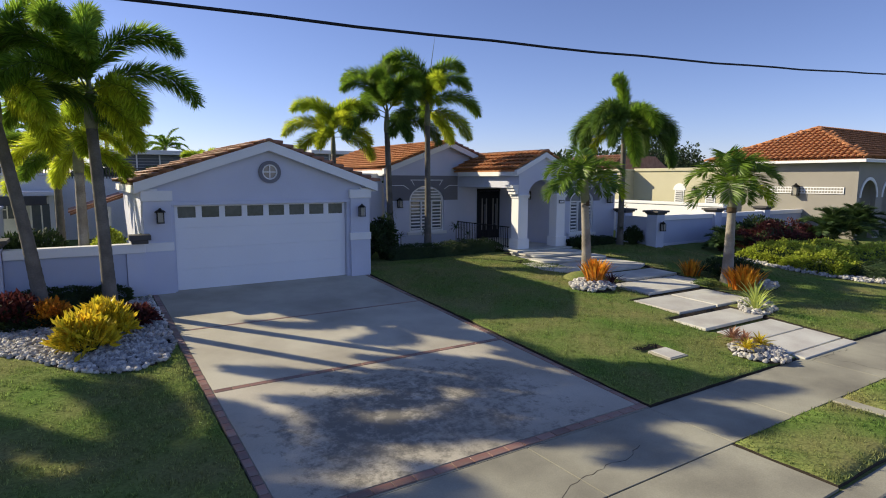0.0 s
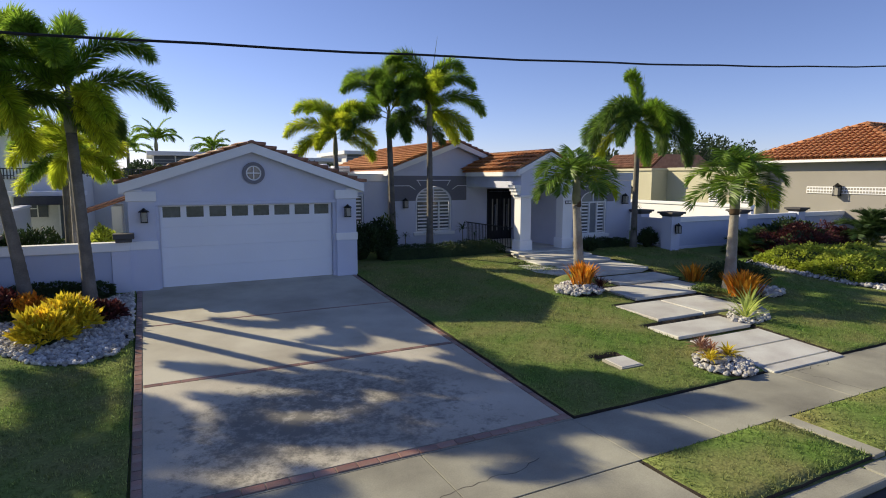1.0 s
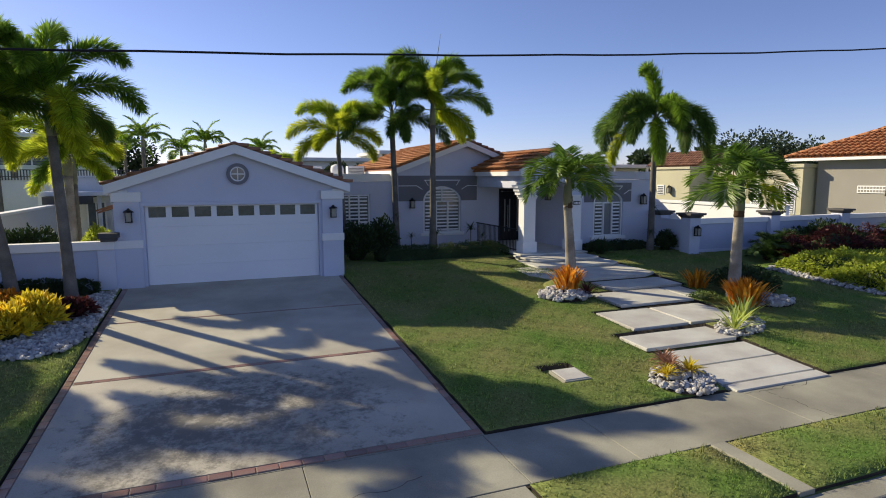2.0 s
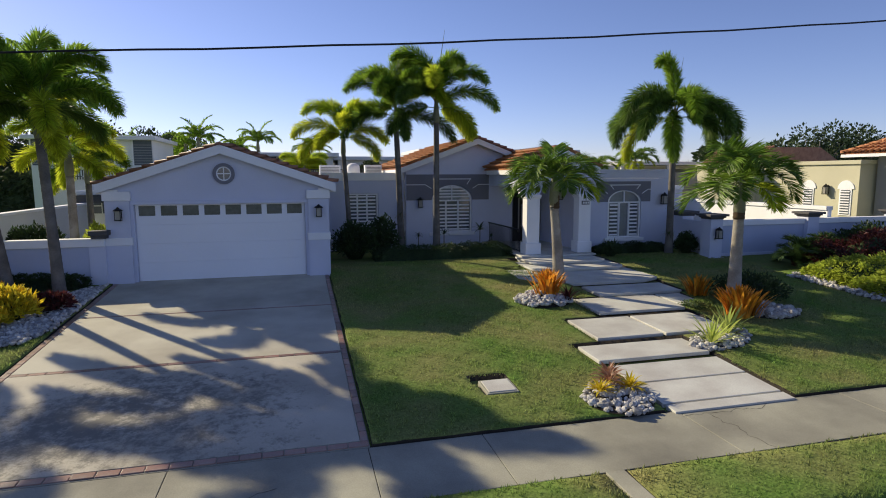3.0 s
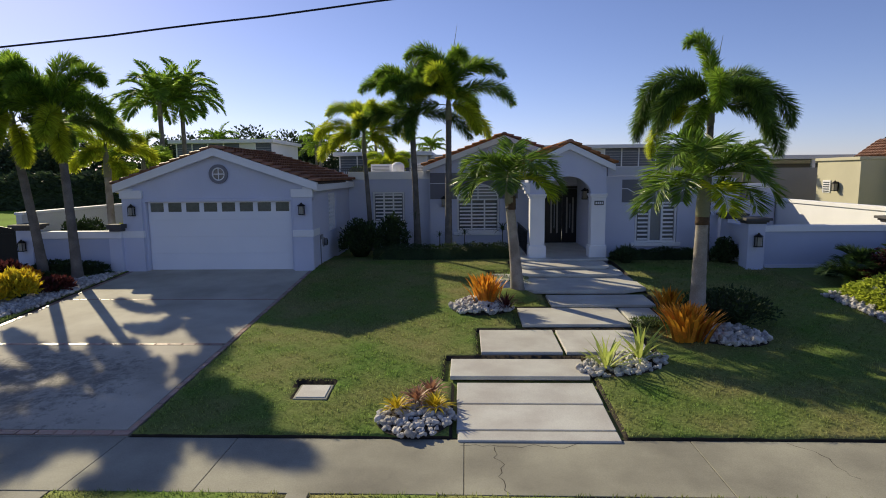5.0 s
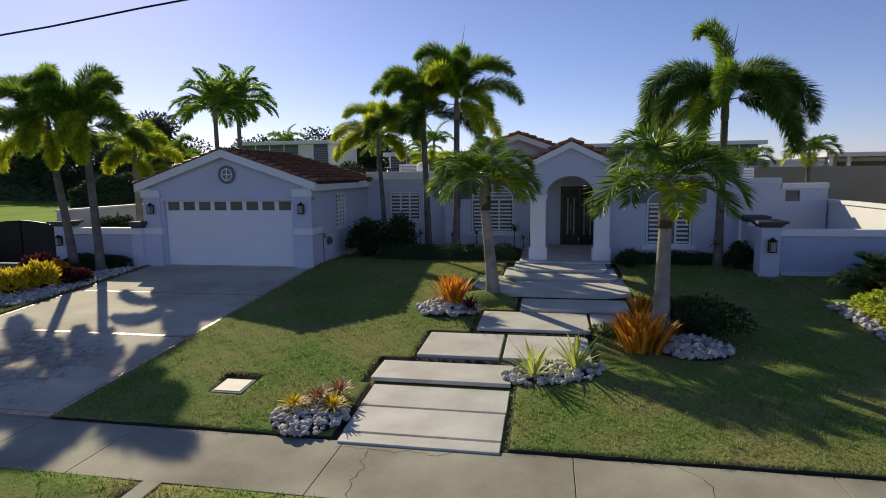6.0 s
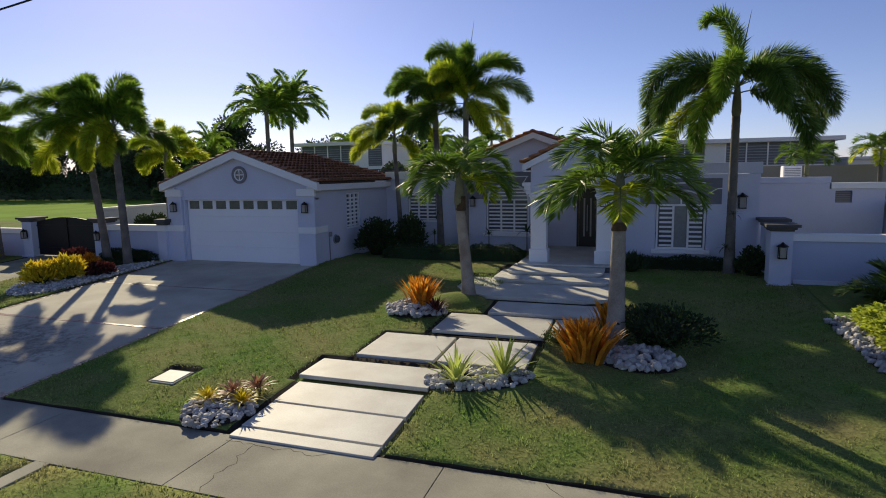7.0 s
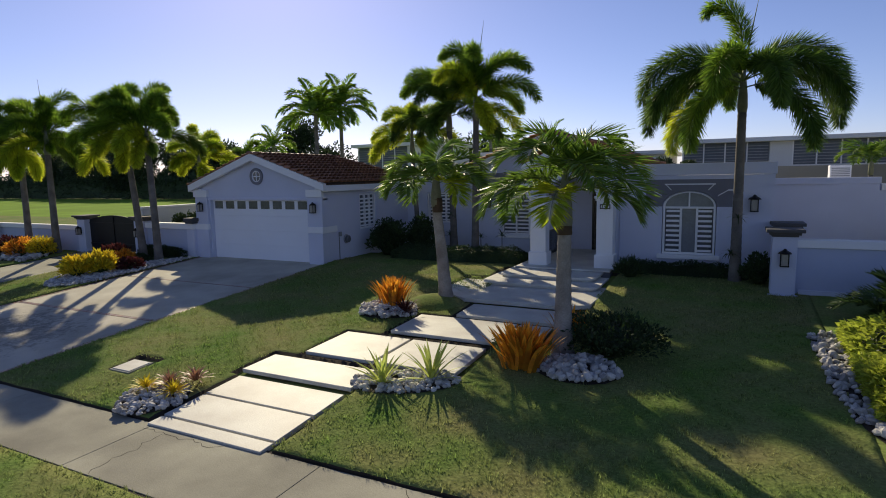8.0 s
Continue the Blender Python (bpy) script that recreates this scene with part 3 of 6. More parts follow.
# centre with the large window
arch = arch_wall(bmesh.new(), 11.05, 15.70, 0.4, 4.0, 12.14, 13.88, 2.72, 0.62, 21.5, 21.75, 1.36)
part("centre_wall", arch, M_WALL, house)
part("entry_wall", boxes((17.12, 17.2, 21.5, 21.75, 0.4, 4.0), (15.72, 17.12, 21.5, 21.75, 3.22, 4.0)), M_WALL, house)
bm = prism(bmesh.new(), [(11.06, 4.003), (17.18, 4.003), (17.18, 4.02), (14.05, 5.10), (11.06, 4.02)], 21.52, 21.75)
part("gable_wall", bm, M_WALL, house)
CX, CAP, CEV, CX0, CX1 = 14.05, 5.24, 4.04, 10.80, 17.30
croof = prism(bmesh.new(), [(CX0, CEV - 0.05), (CX0, CEV), (CX, CAP), (CX1, CEV), (CX1, CEV - 0.05), (CX, CAP - 0.06)], 21.363, 30.0)
croof_ob = part("roof", croof, M_TILE, house, "terracotta barrel tile gable roof")
upc = Vector((CX - CX0, 0, CAP - CEV))
tiled_slope(croof_ob, (CX0 - 0.05, 21.18, CEV), (0, 1, 0), upc, 35, 11, 0.25, upc.length / 11, M_TILE2)
upc2 = Vector((CX - CX1, 0, CAP - CEV))
tiled_slope(croof_ob, (CX1 + 0.05, 21.18, CEV), (0, 1, 0), upc2, 35, 11, 0.25, upc2.length / 11, M_TILE)
ridge_caps(croof_ob, (CX, 21.15, CAP + 0.05), (CX, 30, CAP + 0.05), M_TILE)
rake(house, CX, CAP + 0.005, CEV + 0.005, CX0, CX1, 21.20, 21.36, 0.22)
part("eave_board", boxes((CX0, CX0 + 0.1, 21.36, 30, CEV - 0.27, CEV - 0.055)), M_WHITE, house)
part("side_wall", boxes((11.05, 11.25, 22.16, 30, 3.56, 4.0), (17.0, 17.19, 21.76, 30, 0.4, 4.0)), M_WALL, house)
part("rear_wall", boxes((7.63, 21.3, 30.0, 30.2, 0.4, 3.4)), M_WALL, house)

# portico
PX, PAP, PEV, PX0, PX1, PY = 15.92, 4.70, 3.98, 14.42, 17.42, 17.15
part("porch_floor", boxes((14.32, 17.19, 16.86, 21.49, 0.85, 0.905), bevel=0.015), M_SLAB, house)
part("porch_base", boxes((14.40, 17.18, 16.93, 21.48, 0.4, 0.849)), M_BAND, house)
arch = arch_wall(bmesh.new(), 14.66, 17.17, 2.95, 3.80, 15.15, 16.69, 2.96, 0.66, 17.32, 17.62,
                 top=[(17.17, 3.9), (PX, PAP - 0.12), (14.66, 3.9)])
part("portico_front", arch, M_WALL, house)
for x0, x1 in ((14.66, 15.15), (16.69, 17.17)):
    part("column", boxes((x0, x1, 17.32, 17.75, 0.86, 2.96), bevel=0.012), M_WHITE, house)
    part("column_base", boxes((x0 - 0.05, x1 + 0.05, 17.27, 17.80, 0.85, 1.30), bevel=0.02), M_WHITE, house)
    part("column_capital", boxes((x0 - 0.03, x1 + 0.03, 17.29, 17.78, 2.90, 2.96), (x0 - 0.06, x1 + 0.05, 17.26, 17.80, 2.962, 3.04), bevel=0.012), M_WHITE, house)
part("corbel", boxes((14.50, 14.659, 17.34, 17.78, 3.05, 3.18), (14.44, 14.658, 17.33, 17.80, 3.182, 3.30), (14.38, 14.657, 17.32, 17.82, 3.302, 3.42), bevel=0.01), M_WHITE, house, "stepped white corbel under the porch beam")
part("portico_beam", boxes((14.66, 14.95, 17.622, 21.49, 3.30, 3.85)), M_WALL, house)
part("portico_side_wall", boxes((17.0, 17.19, 17.80, 21.48, 0.87, 3.85)), M_WALL, house)
part("portico_ceiling", boxes((14.96, 16.99, 17.63, 21.48, 3.70, 3.78)), M_WHITE, house)
proof = prism(bmesh.new(), [(PX0, PEV - 0.05), (PX0, PEV), (PX, PAP), (PX1, PEV), (PX1, PEV - 0.05), (PX, PAP - 0.06)], PY + 0.168, 22.6)
proof_ob = part("portico_roof", proof, M_TILE2, house, "terracotta barrel tile roof of the portico")
upp = Vector((PX - PX0, 0, PAP - PEV))
tiled_slope(proof_ob, (PX0 - 0.05, PY - 0.03, PEV), (0, 1, 0), upp, 22, 5, 0.248, upp.length / 5, M_TILE2, limit=110)
upp2 = Vector((PX - PX1, 0, PAP - PEV))
tiled_slope(proof_ob, (PX1 + 0.05, PY - 0.03, PEV), (0, 1, 0), upp2, 22, 5, 0.248, upp2.length / 5, M_TILE2)
ridge_caps(proof_ob, (PX, PY - 0.06, PAP + 0.05), (PX, 22.6, PAP + 0.05), M_TILE)
rake(house, PX, PAP + 0.005, PEV + 0.005, PX0, PX1, PY, PY + 0.165, 0.2)
part("eave_board", boxes((PX0, PX0 + 0.09, PY + 0.17, 21.2, PEV - 0.22, PEV - 0.055), (PX0 + 0.09, 14.655, PY + 0.2, 21.2, PEV - 0.22, PEV - 0.18)), M_WHITE, house)

# entrance doors
door = thing("entrance_door", "black double entrance door with tall narrow glass strips", "door", (16.4, 21.45, 0.87))
part("door_frame", boxes((15.70, 15.78, 21.42, 21.54, 0.872, 3.2), (17.04, 17.118, 21.42, 21.54, 0.872, 3.2), (15.78, 17.04, 21.42, 21.54, 3.10, 3.2)), M_DOOR, door)
for x0, x1 in ((15.785, 16.405), (16.415, 17.035)):
    leaf = part("door_leaf", boxes((x0, x1, 21.46, 21.51, 0.88, 3.09), bevel=0.006), M_DOOR, door)
    for gx in (0.16, 0.40):
        part("glass_strip", boxes((x0 + gx, x0 + gx + 0.06, 21.445, 21.458, 1.3, 2.75)), M_LAMPG, leaf, "pale frosted glass strip")
    part("pull_bar", boxes((x0 + 0.29, x0 + 0.32, 21.38, 21.41, 1.5, 2.5), (x0 + 0.29, x0 + 0.32, 21.41, 21.459, 1.55, 1.58), (x0 + 0.29, x0 + 0.32, 21.41, 21.459, 2.42, 2.45)), M_GREYM, leaf, "steel pull bar")

# right wing
arch = arch_wall(bmesh.new(), 17.20, 21.30, 0.4, 3.60, 18.42, 19.88, 2.69, 0.46, 18.30, 18.55, 1.27)
part("right_wall", arch, M_WALL, house)
part("right_side_wall", boxes((21.05, 21.29, 18.56, 30, 0.4, 3.6), (17.20, 17.40, 18.56, 21.5, 0.4, 3.6)), M_WALL, house)
part("parapet", boxes((17.43, 21.34, 18.25, 18.56, 3.605, 3.94), (21.04, 21.34, 18.565, 30, 3.605, 3.94), bevel=0.012), M_WALL, house)
part("flat_roof", boxes((17.41, 21.04, 18.57, 29.9, 3.40, 3.55)), M_WHITE, house)
part("rear_wing_wall", boxes((21.31, 24.9, 25.0, 25.2, 0.4, 3.16), (24.7, 24.9, 25.21, 29.4, 0.4, 3.16)), M_WALL, house)
part("rear_wing_parapet", boxes((21.35, 23.55, 24.93, 25.25, 3.162, 3.40), (23.551, 24.92, 24.97, 25.22, 3.162, 3.40), bevel=0.012), M_WALL, house)
part("rear_wing_roof", boxes((21.31, 24.69, 25.22, 29.4, 3.0, 3.14)), M_WHITE, house)
part("bathroom_wall", boxes((24.905, 25.10, 25.02, 25.2, 0.4, 2.94), (25.66, 26.72, 25.02, 25.2, 0.4, 2.94), (25.10, 25.66, 25.02, 25.2, 0.4, 2.40), (25.10, 25.66, 25.02, 25.2, 2.86, 2.94)), M_WALL, house)
part("bathroom_side_wall", boxes((26.52, 26.72, 25.21, 29.4, 0.4, 2.94)), M_WALL, house)
part("bathroom_coping", boxes((24.93, 26.735, 24.94, 25.26, 2.942, 3.17), bevel=0.012), M_WHITE, house)
part("bathroom_roof", boxes((24.93, 26.5, 25.27, 29.4, 2.8, 2.92)), M_WHITE, house)
vent = part("small_window", boxes((25.10, 25.66, 25.12, 25.14, 2.40, 2.86)), M_DIMGL, house, "small dark louvred window")
for k in range(5):
    part("slat", boxes((25.11, 25.65, 25.06, 25.075, 2.44 + k * 0.085, 2.475 + k * 0.085)), M_BAND, vent)


def band(parent, x0, x1, z0, z1, y, wx0, wx1, spring, rise):
    """The dark painted field round a window's head, cut round the arch, with thin white lines."""
    b = arch_wall(bmesh.new(), x0, x1, spring, z1, wx0, wx1, spring, rise, y - 0.012, y - 0.002)
    field = part("painted_field", b, M_BAND, parent, "slate grey painted field with thin white lines")
    c = (wx0 + wx1) / 2
    zt = z1 - 0.20 * (z1 - z0)
    zm = z1 - 0.42 * (z1 - z0)
    lines = boxes((wx0 + 0.05, wx1 - 0.05, y - 0.022, y - 0.013, zt, zt + 0.035))
    for s in (-1, 1):
        e = x0 if s < 0 else x1
        i = wx0 if s < 0 else wx1
        box(lines, min(e, i - s * -0.28 * 1) if s < 0 else i + 0.28, (i - 0.28) if s < 0 else e, y - 0.022, y - 0.013, zm, zm + 0.03)
        prism(lines, [(i + s * 0.28, zm + 0.03), (i + s * 0.28, zm), (i + s * 0.02, zm - 0.16), (i + s * 0.02, zm - 0.13)], y - 0.022, y - 0.013)
        prism(lines, [(i - s * 0.25, zm + 0.02), (i - s * 0.22, zm + 0.02), (i - s * 0.08, zt), (i - s * 0.11, zt)], y - 0.03, y - 0.022)
    part("line", lines, M_WHITE, field)


band(house, 11.06, 14.62, 2.74, 3.78, 21.5, 12.14, 13.88, 2.72, 0.62)
band(house, 17.95, 20.28, 2.70, 3.48, 18.3, 18.42, 19.88, 2.69, 0.46)


def shutter_window(name, x0, x1, z0, z1, y, rise=0.0, cols=3, slat=0.145, label="", sill=True, plain_middle=False):
    """White metal window: louvred side lights, a glazed or louvred middle, an arched head light."""
    w = thing(name, label, "window", ((x0 + x1) / 2, y, z0), kind="structure")
    part("window_frame", boxes((x0, x0 + 0.06, y + 0.02, y + 0.10, z0, z1), (x1 - 0.06, x1, y + 0.02, y + 0.10, z0, z1),
                               (x0 + 0.06, x1 - 0.06, y + 0.02, y + 0.10, z0, z0 + 0.06), (x0 + 0.06, x1 - 0.06, y + 0.02, y + 0.10, z1 - 0.06, z1)), M_WHITE, w)
    wd = (x1 - x0 - 0.12) / cols
    for k in range(cols):
        a, b = x0 + 0.06 + wd * k, x0 + 0.06 + wd * (k + 1)
        if k:
            part("mullion", boxes((a - 0.03, a + 0.03, y + 0.015, y + 0.095, z0 + 0.061, z1 - 0.061)), M_WHITE, w)
        part("pane", boxes((a + 0.031, b - 0.031, y + 0.085, y + 0.093, z0 + 0.061, z1 - 0.061)), M_CURT if plain_middle and k == 1 else M_DIMGL, w)
        if plain_middle and k == 1:
            continue
        z = z0 + 0.09
        while z < z1 - 0.12:
            s = bmesh.new()
            prism(s, [(0, 0), (0.012, -0.004), (0.034, 0.056), (0.022, 0.060)], a + 0.034, b - 0.034)
            s.transform(Matrix.Translation((0, y + 0.022, z)) @ Matrix(((0, 1, 0, 0), (1, 0, 0, 0), (0, 0, 1, 0), (0, 0, 0, 1))))
            part("slat", s, M_WHITE, w)
            z += slat
    if rise:
        c, r = (x0 + x1) / 2, (x1 - x0) / 2
        hd = bmesh.new()
        for i in range(18):
            a0, a1 = math.pi * i / 18, math.pi * (i + 1) / 18
            q = [(c + r * k * math.cos(a), z1 + rise * k * math.sin(a)) for k, a in ((0.92, a0), (1.0, a0), (1.0, a1), (0.92, a1))]
            prism(hd, q, y + 0.02, y + 0.09)
        box(hd, c - 0.02, c + 0.02, y + 0.03, y + 0.08, z1, z1 + rise * 0.92)
        part("arched_head", hd, M_WHITE, w)
        if not plain_middle:
            z = z1 + 0.10
            while z < z1 + rise * 0.88:
                q = r * 0.92 * math.sqrt(max(0.0, 1 - ((z + 0.05 - z1) / rise) ** 2))
                part("slat", boxes((c - q, c - 0.022, y + 0.03, y + 0.05, z, z + 0.055)), M_WHITE, w)
                part("slat", boxes((c + 0.022, c + q, y + 0.03, y + 0.05, z, z + 0.055)), M_WHITE, w)
                z += 0.125
        g = prism(bmesh.new(), [(c + r * 0.95 * math.cos(math.pi * i / 18), z1 + 0.001 + rise * 0.95 * math.sin(math.pi * i / 18)) for i in range(19)], y + 0.085, y + 0.09)
        part("pane", g, M_CURT, w)
    if sill:
        part("window_sill", boxes((x0 - 0.14, x1 + 0.14, y - 0.10, y + 0.015, z0 - 0.13, z0 - 0.001), bevel=0.015), M_WHITE, w)
    # slate-coloured sheet paints the darkness of the room; no room is built
    part("room_shade_sheet", boxes((x0 + 0.01, x1 - 0.01, y + 0.235, y + 0.248, z0 + 0.01, z1 + rise * 0.6)), M_BAND, w, "dark sheet standing in for the unlit room behind the glass")
    return w


shutter_window("window_1", 8.64, 9.94, 1.75, 3.01, 21.9, 0, 3, label="white louvred window in the recessed wall", sill=False)
shutter_window("window_2", 12.16, 13.86, 1.37, 2.72, 21.5, 0.60, 3, label="large white louvred window with an arched head")
shutter_window("window_3", 18.44, 19.86, 1.28, 2.69, 18.3, 0.44, 3, label="white louvred window with an arched head and sill", plain_middle=True)
w4 = shutter_window("window_4", -0.55, 0.55, 0.0, 1.34, 0, 0, 3, label="narrow white louvred window in the garage side wall", sill=False)
w4.matrix_basis = pose(7.61, 18.84, 1.755, 0, 0, 90)

# boundary walls


def pillar(parent, x, y, z0, z1, w=0.52, cap=True):
    p = part("pillar", boxes((x - w / 2, x + w / 2, y - w / 2, y + w / 2, z0, z1), bevel=0.012), M_WALL, parent)
    part("pillar_base", boxes((x - w / 2 - 0.07, x + w / 2 + 0.07, y - w / 2 - 0.07, y + w / 2 + 0.07, z0, z0 + 0.28), bevel=0.02), M_WALL, p)
    if cap:
        c = bmesh.new()
        for r, za, zb in ((0.28, z1 + 0.002, z1 + 0.05), (0.33, z1 + 0.05, z1 + 0.11), (0.40, z1 + 0.11, z1 + 0.19)):
            box(c, x - r, x + r, y - r, y + r, za, zb, 0.012)
        part("pillar_cap", c, M_CAP, p, "dark stepped stone cap")
    return p


wall_r = thing("boundary_wall", "lilac rendered garden wall with capped pillars and white coping", "wall", (26, 16, 0.6), kind="structure")
px = (21.42, 25.72, 30.0, 34.3)
for x in px:
    pillar(wall_r, x, 16.1, 0.45, 2.12)
for a, b in zip(px, px[1:]):
    part("wall_panel", boxes((a + 0.265, b - 0.265, 16.02, 16.2, 0.4, 1.86)), M_WALL2, wall_r)
    part("coping", boxes((a + 0.265, b - 0.265, 15.96, 16.26, 1.862, 2.06), bevel=0.015), M_WHITE, wall_r)
    part("plinth", boxes((a + 0.335, b - 0.335, 15.97, 16.018, 0.4, 0.85), bevel=0.01), M_WALL, wall_r)
part("return_wall", boxes((21.34, 21.5, 16.365, 17.70, 0.4, 2.0)), M_WALL, wall_r)
pillar(wall_r, 21.62, 17.97, 0.45, 2.12)
wall_s = thing("side_boundary_wall", "tall white rendered wall between the two plots", "wall", (26.9, 24, 0.7), kind="structure")
part("wall_panel", boxes((26.80, 27.0, 16.27, 34, 0.5, 2.33)), M_WHITE, wall_s)
part("coping", boxes((26.74, 27.06, 16.27, 34, 2.332, 2.48), bevel=0.01), M_WHITE, wall_s)

wall_l = thing("boundary_wall", "low lilac garden wall beside the garage with white coping", "wall", (0, 15.9, 0.6), kind="structure")
part("wall_panel", boxes((-1.35, 1.05, 15.88, 16.06, 0.4, 1.80)), M_WALL2, wall_l)
part("end_pier", boxes((1.06, 1.474, 15.84, 16.10, 0.4, 1.80)), M_WALL, wall_l)
part("coping", boxes((-1.35, 1.474, 15.80, 16.12, 1.802, 2.03), bevel=0.015), M_WHITE, wall_l)
for x in (-1.62, -5.45):
    pillar(wall_l, x, 15.95, 0.45, 2.08)
part("wall_panel", boxes((-16, -5.72, 15.88, 16.06, 0.4, 1.6)), M_WALL2, wall_l)
part("coping", boxes((-16, -5.72, 15.80, 16.12, 1.602, 1.8), bevel=0.012), M_WHITE, wall_l)
part("end_cap", boxes((1.17, 1.54, 15.70, 16.0, 2.033, 2.12), (1.12, 1.60, 15.65, 16.05, 2.121, 2.255), bevel=0.012), M_CAP, wall_l, "dark stepped stone cap")
gate = thing("gate", "closed dark arched metal gate between two pillars", "gate", (-3.5, 15.95, 0.7))
gp = [(-5.17, 0.74), (-1.9, 0.74)] + [(-1.9 - 3.27 * i / 14, 2.08 + 0.20 * math.sin(math.pi * i / 14)) for i in range(15)]
part("panel", prism(bmesh.new(), gp, 15.93, 15.96), M_BLACK, gate)
part("gate_frame", boxes((-3.56, -3.5, 15.90, 15.929, 0.74, 2.27), (-5.17, -1.9, 15.90, 15.929, 1.0, 1.06), (-5.17, -1.9, 15.90, 15.929, 1.9, 1.96)), M_BLACK, gate)


# ---------------------------------------------------------------- palms


def leaflets_mesh(name, length, e0, droop, seed, style, material, side_bend=0.0, curl=1.5):
    """One frond that starts at the origin and runs out along x: a stalk with many narrow leaflets."""
    rnd = random.Random(seed)
    n = 26
    pts, p = [], Vector((0, 0, 0))
    for i in range(n + 1):
        s = i / n
        e = radians(e0 - droop * s ** curl)
        az = radians(side_bend * s)
        d = Vector((math.cos(e) * math.cos(az), math.cos(e) * math.sin(az), math.sin(e)))
        pts.append((p.copy(), d))
        p = p + d * (length / n)
    verts, faces, mats = [], [], []

    def quad(b, tip, mid, w):
        k = len(verts)
        verts.extend([b, mid + w, tip, mid - w])
        faces.append((k, k + 1, k + 2, k + 3))
        mats.append(0)

    def at(s):
        f = s * n
        i = min(int(f), n - 1)
        return pts[i][0].lerp(pts[i + 1][0], f - i), pts[i][1]

    if style == "foxtail":
        count, around, long_, first = int(46 * length), 9, 0.32 * length ** 0.5, 0.13
    elif style == "fan":
        count, around, long_, first = 84, 2, 0.47 * length ** 0.6, 0.15
    else:
        count, around, long_, first = 60, 3, 0.42 * length ** 0.5, 0.14
    for i in range(count):
        s = first + (1 - first) * (i + rnd.uniform(0.0, 0.9)) / count
        c, d = at(min(s, 0.999))
        side = d.cross(Vector((0, 0, 1)))
        side = side.normalized() if side.length > 1e-4 else Vector((0, 1, 0))
        nor = side.cross(d).normalized()
        prof = min(1.0, (s - first) / 0.12 + 0.45) * (1.0 if s < 0.72 else max(0.30, 1 - (s - 0.72) * 2.2))
        for k in range(around):
            if style == "foxtail":
                ang = 2 * math.pi * (k + rnd.random() * 0.9) / around
                out = side * math.cos(ang) + nor * math.sin(ang) * 0.85
                ahead = rnd.uniform(0.75, 1.35)
            else:
                sgn = 1 if k % 2 else -1
                out = side * sgn + nor * rnd.uniform(0.10, 0.65)
                ahead = (rnd.uniform(0.35, 0.65) + 0.5 * s) if style == "fan" else rnd.uniform(0.55, 0.85) + 0.25 * s
            w = (out.normalized() + d * ahead).normalized()
            L = long_ * prof * rnd.uniform(0.8, 1.12)
            sag = Vector((0, 0, -1)) * L * (0.16 if style == "fan" else 0.16 if style == "foxtail" else 0.28) * rnd.uniform(0.5, 1.4)
            wide = w.cross(nor if abs(w.dot(nor)) < 0.9 else side).normalized()
            wide = (wide + nor * rnd.uniform(-0.7, 0.7)).normalized() * ((0.021 if style == "fan" else 0.0175 if style == "foxtail" else 0.04) * (0.7 + 0.3 * L))
            m = c + w * L * 0.5 + sag * 0.25
            quad(c, c + w * L + sag, m, wide)
    # stalk
    k0 = len(verts)
    for i in range(0, n + 1, 2):
        c, d = pts[i]
        r = 0.020 * (1 - 0.85 * i / n) * min(1.4, length * 0.55)
        side = d.cross(Vector((0, 0, 1)))
        side = side.normalized() if side.length > 1e-4 else Vector((0, 1, 0))
        nor = side.cross(d).normalized()
        verts.extend([c + side * r, c + nor * r * 0.7, c - side * r, c - nor * r * 0.7])
    for j in range(n // 2):
        a = k0 + 4 * j
        for q in range(4):
            faces.append((a + q, a + (q + 1) % 4, a + 4 + (q + 1) % 4, a + 4 + q))
            mats.append(1)
    me = mesh_np(name, [tuple(v) for v in verts], faces, material)
    me.materials.append(M_RACHIS)
    me.polygons.foreach_set("material_index", mats)
    return me


def frond_set(style, length, droopy, seed, green=None):
    """Fronds of one palm kind: upright, spreading and hanging ones, green and yellowing."""
    g = green or (M_FROND2 if style == "fan" else M_FROND)
    table = {"up": (80, 62), "high": (62, 112), "mid": (36, 112), "low": (6, 82)}
    out = {}
    for k, (e0, dr) in table.items():
        for v in range(2):
            out[k, v] = leaflets_mesh("frond", length * (1 - 0.05 * v), e0 + 5 * v, dr * droopy, seed + 7 * v + len(k), style, g, 10 - 20 * v)
    out["old", 0] = leaflets_mesh("frond", length * 0.92, 0, 78 * droopy, seed + 50, style, M_FRONDY)
    out["old", 1] = leaflets_mesh("frond", length * 0.85, 14, 80 * droopy, seed + 51, style, M_FRONDY)
    return out


FOXS = frond_set("foxtail", 1.85, 0.95, 31, M_FRONDL)
FANL = frond_set("fan", 1.65, 1.0, 95)
FAND = frond_set("fan", 1.5, 0.9, 111, M_DARKF)
FEA = frond_set("feather", 2.6, 0.9, 131)


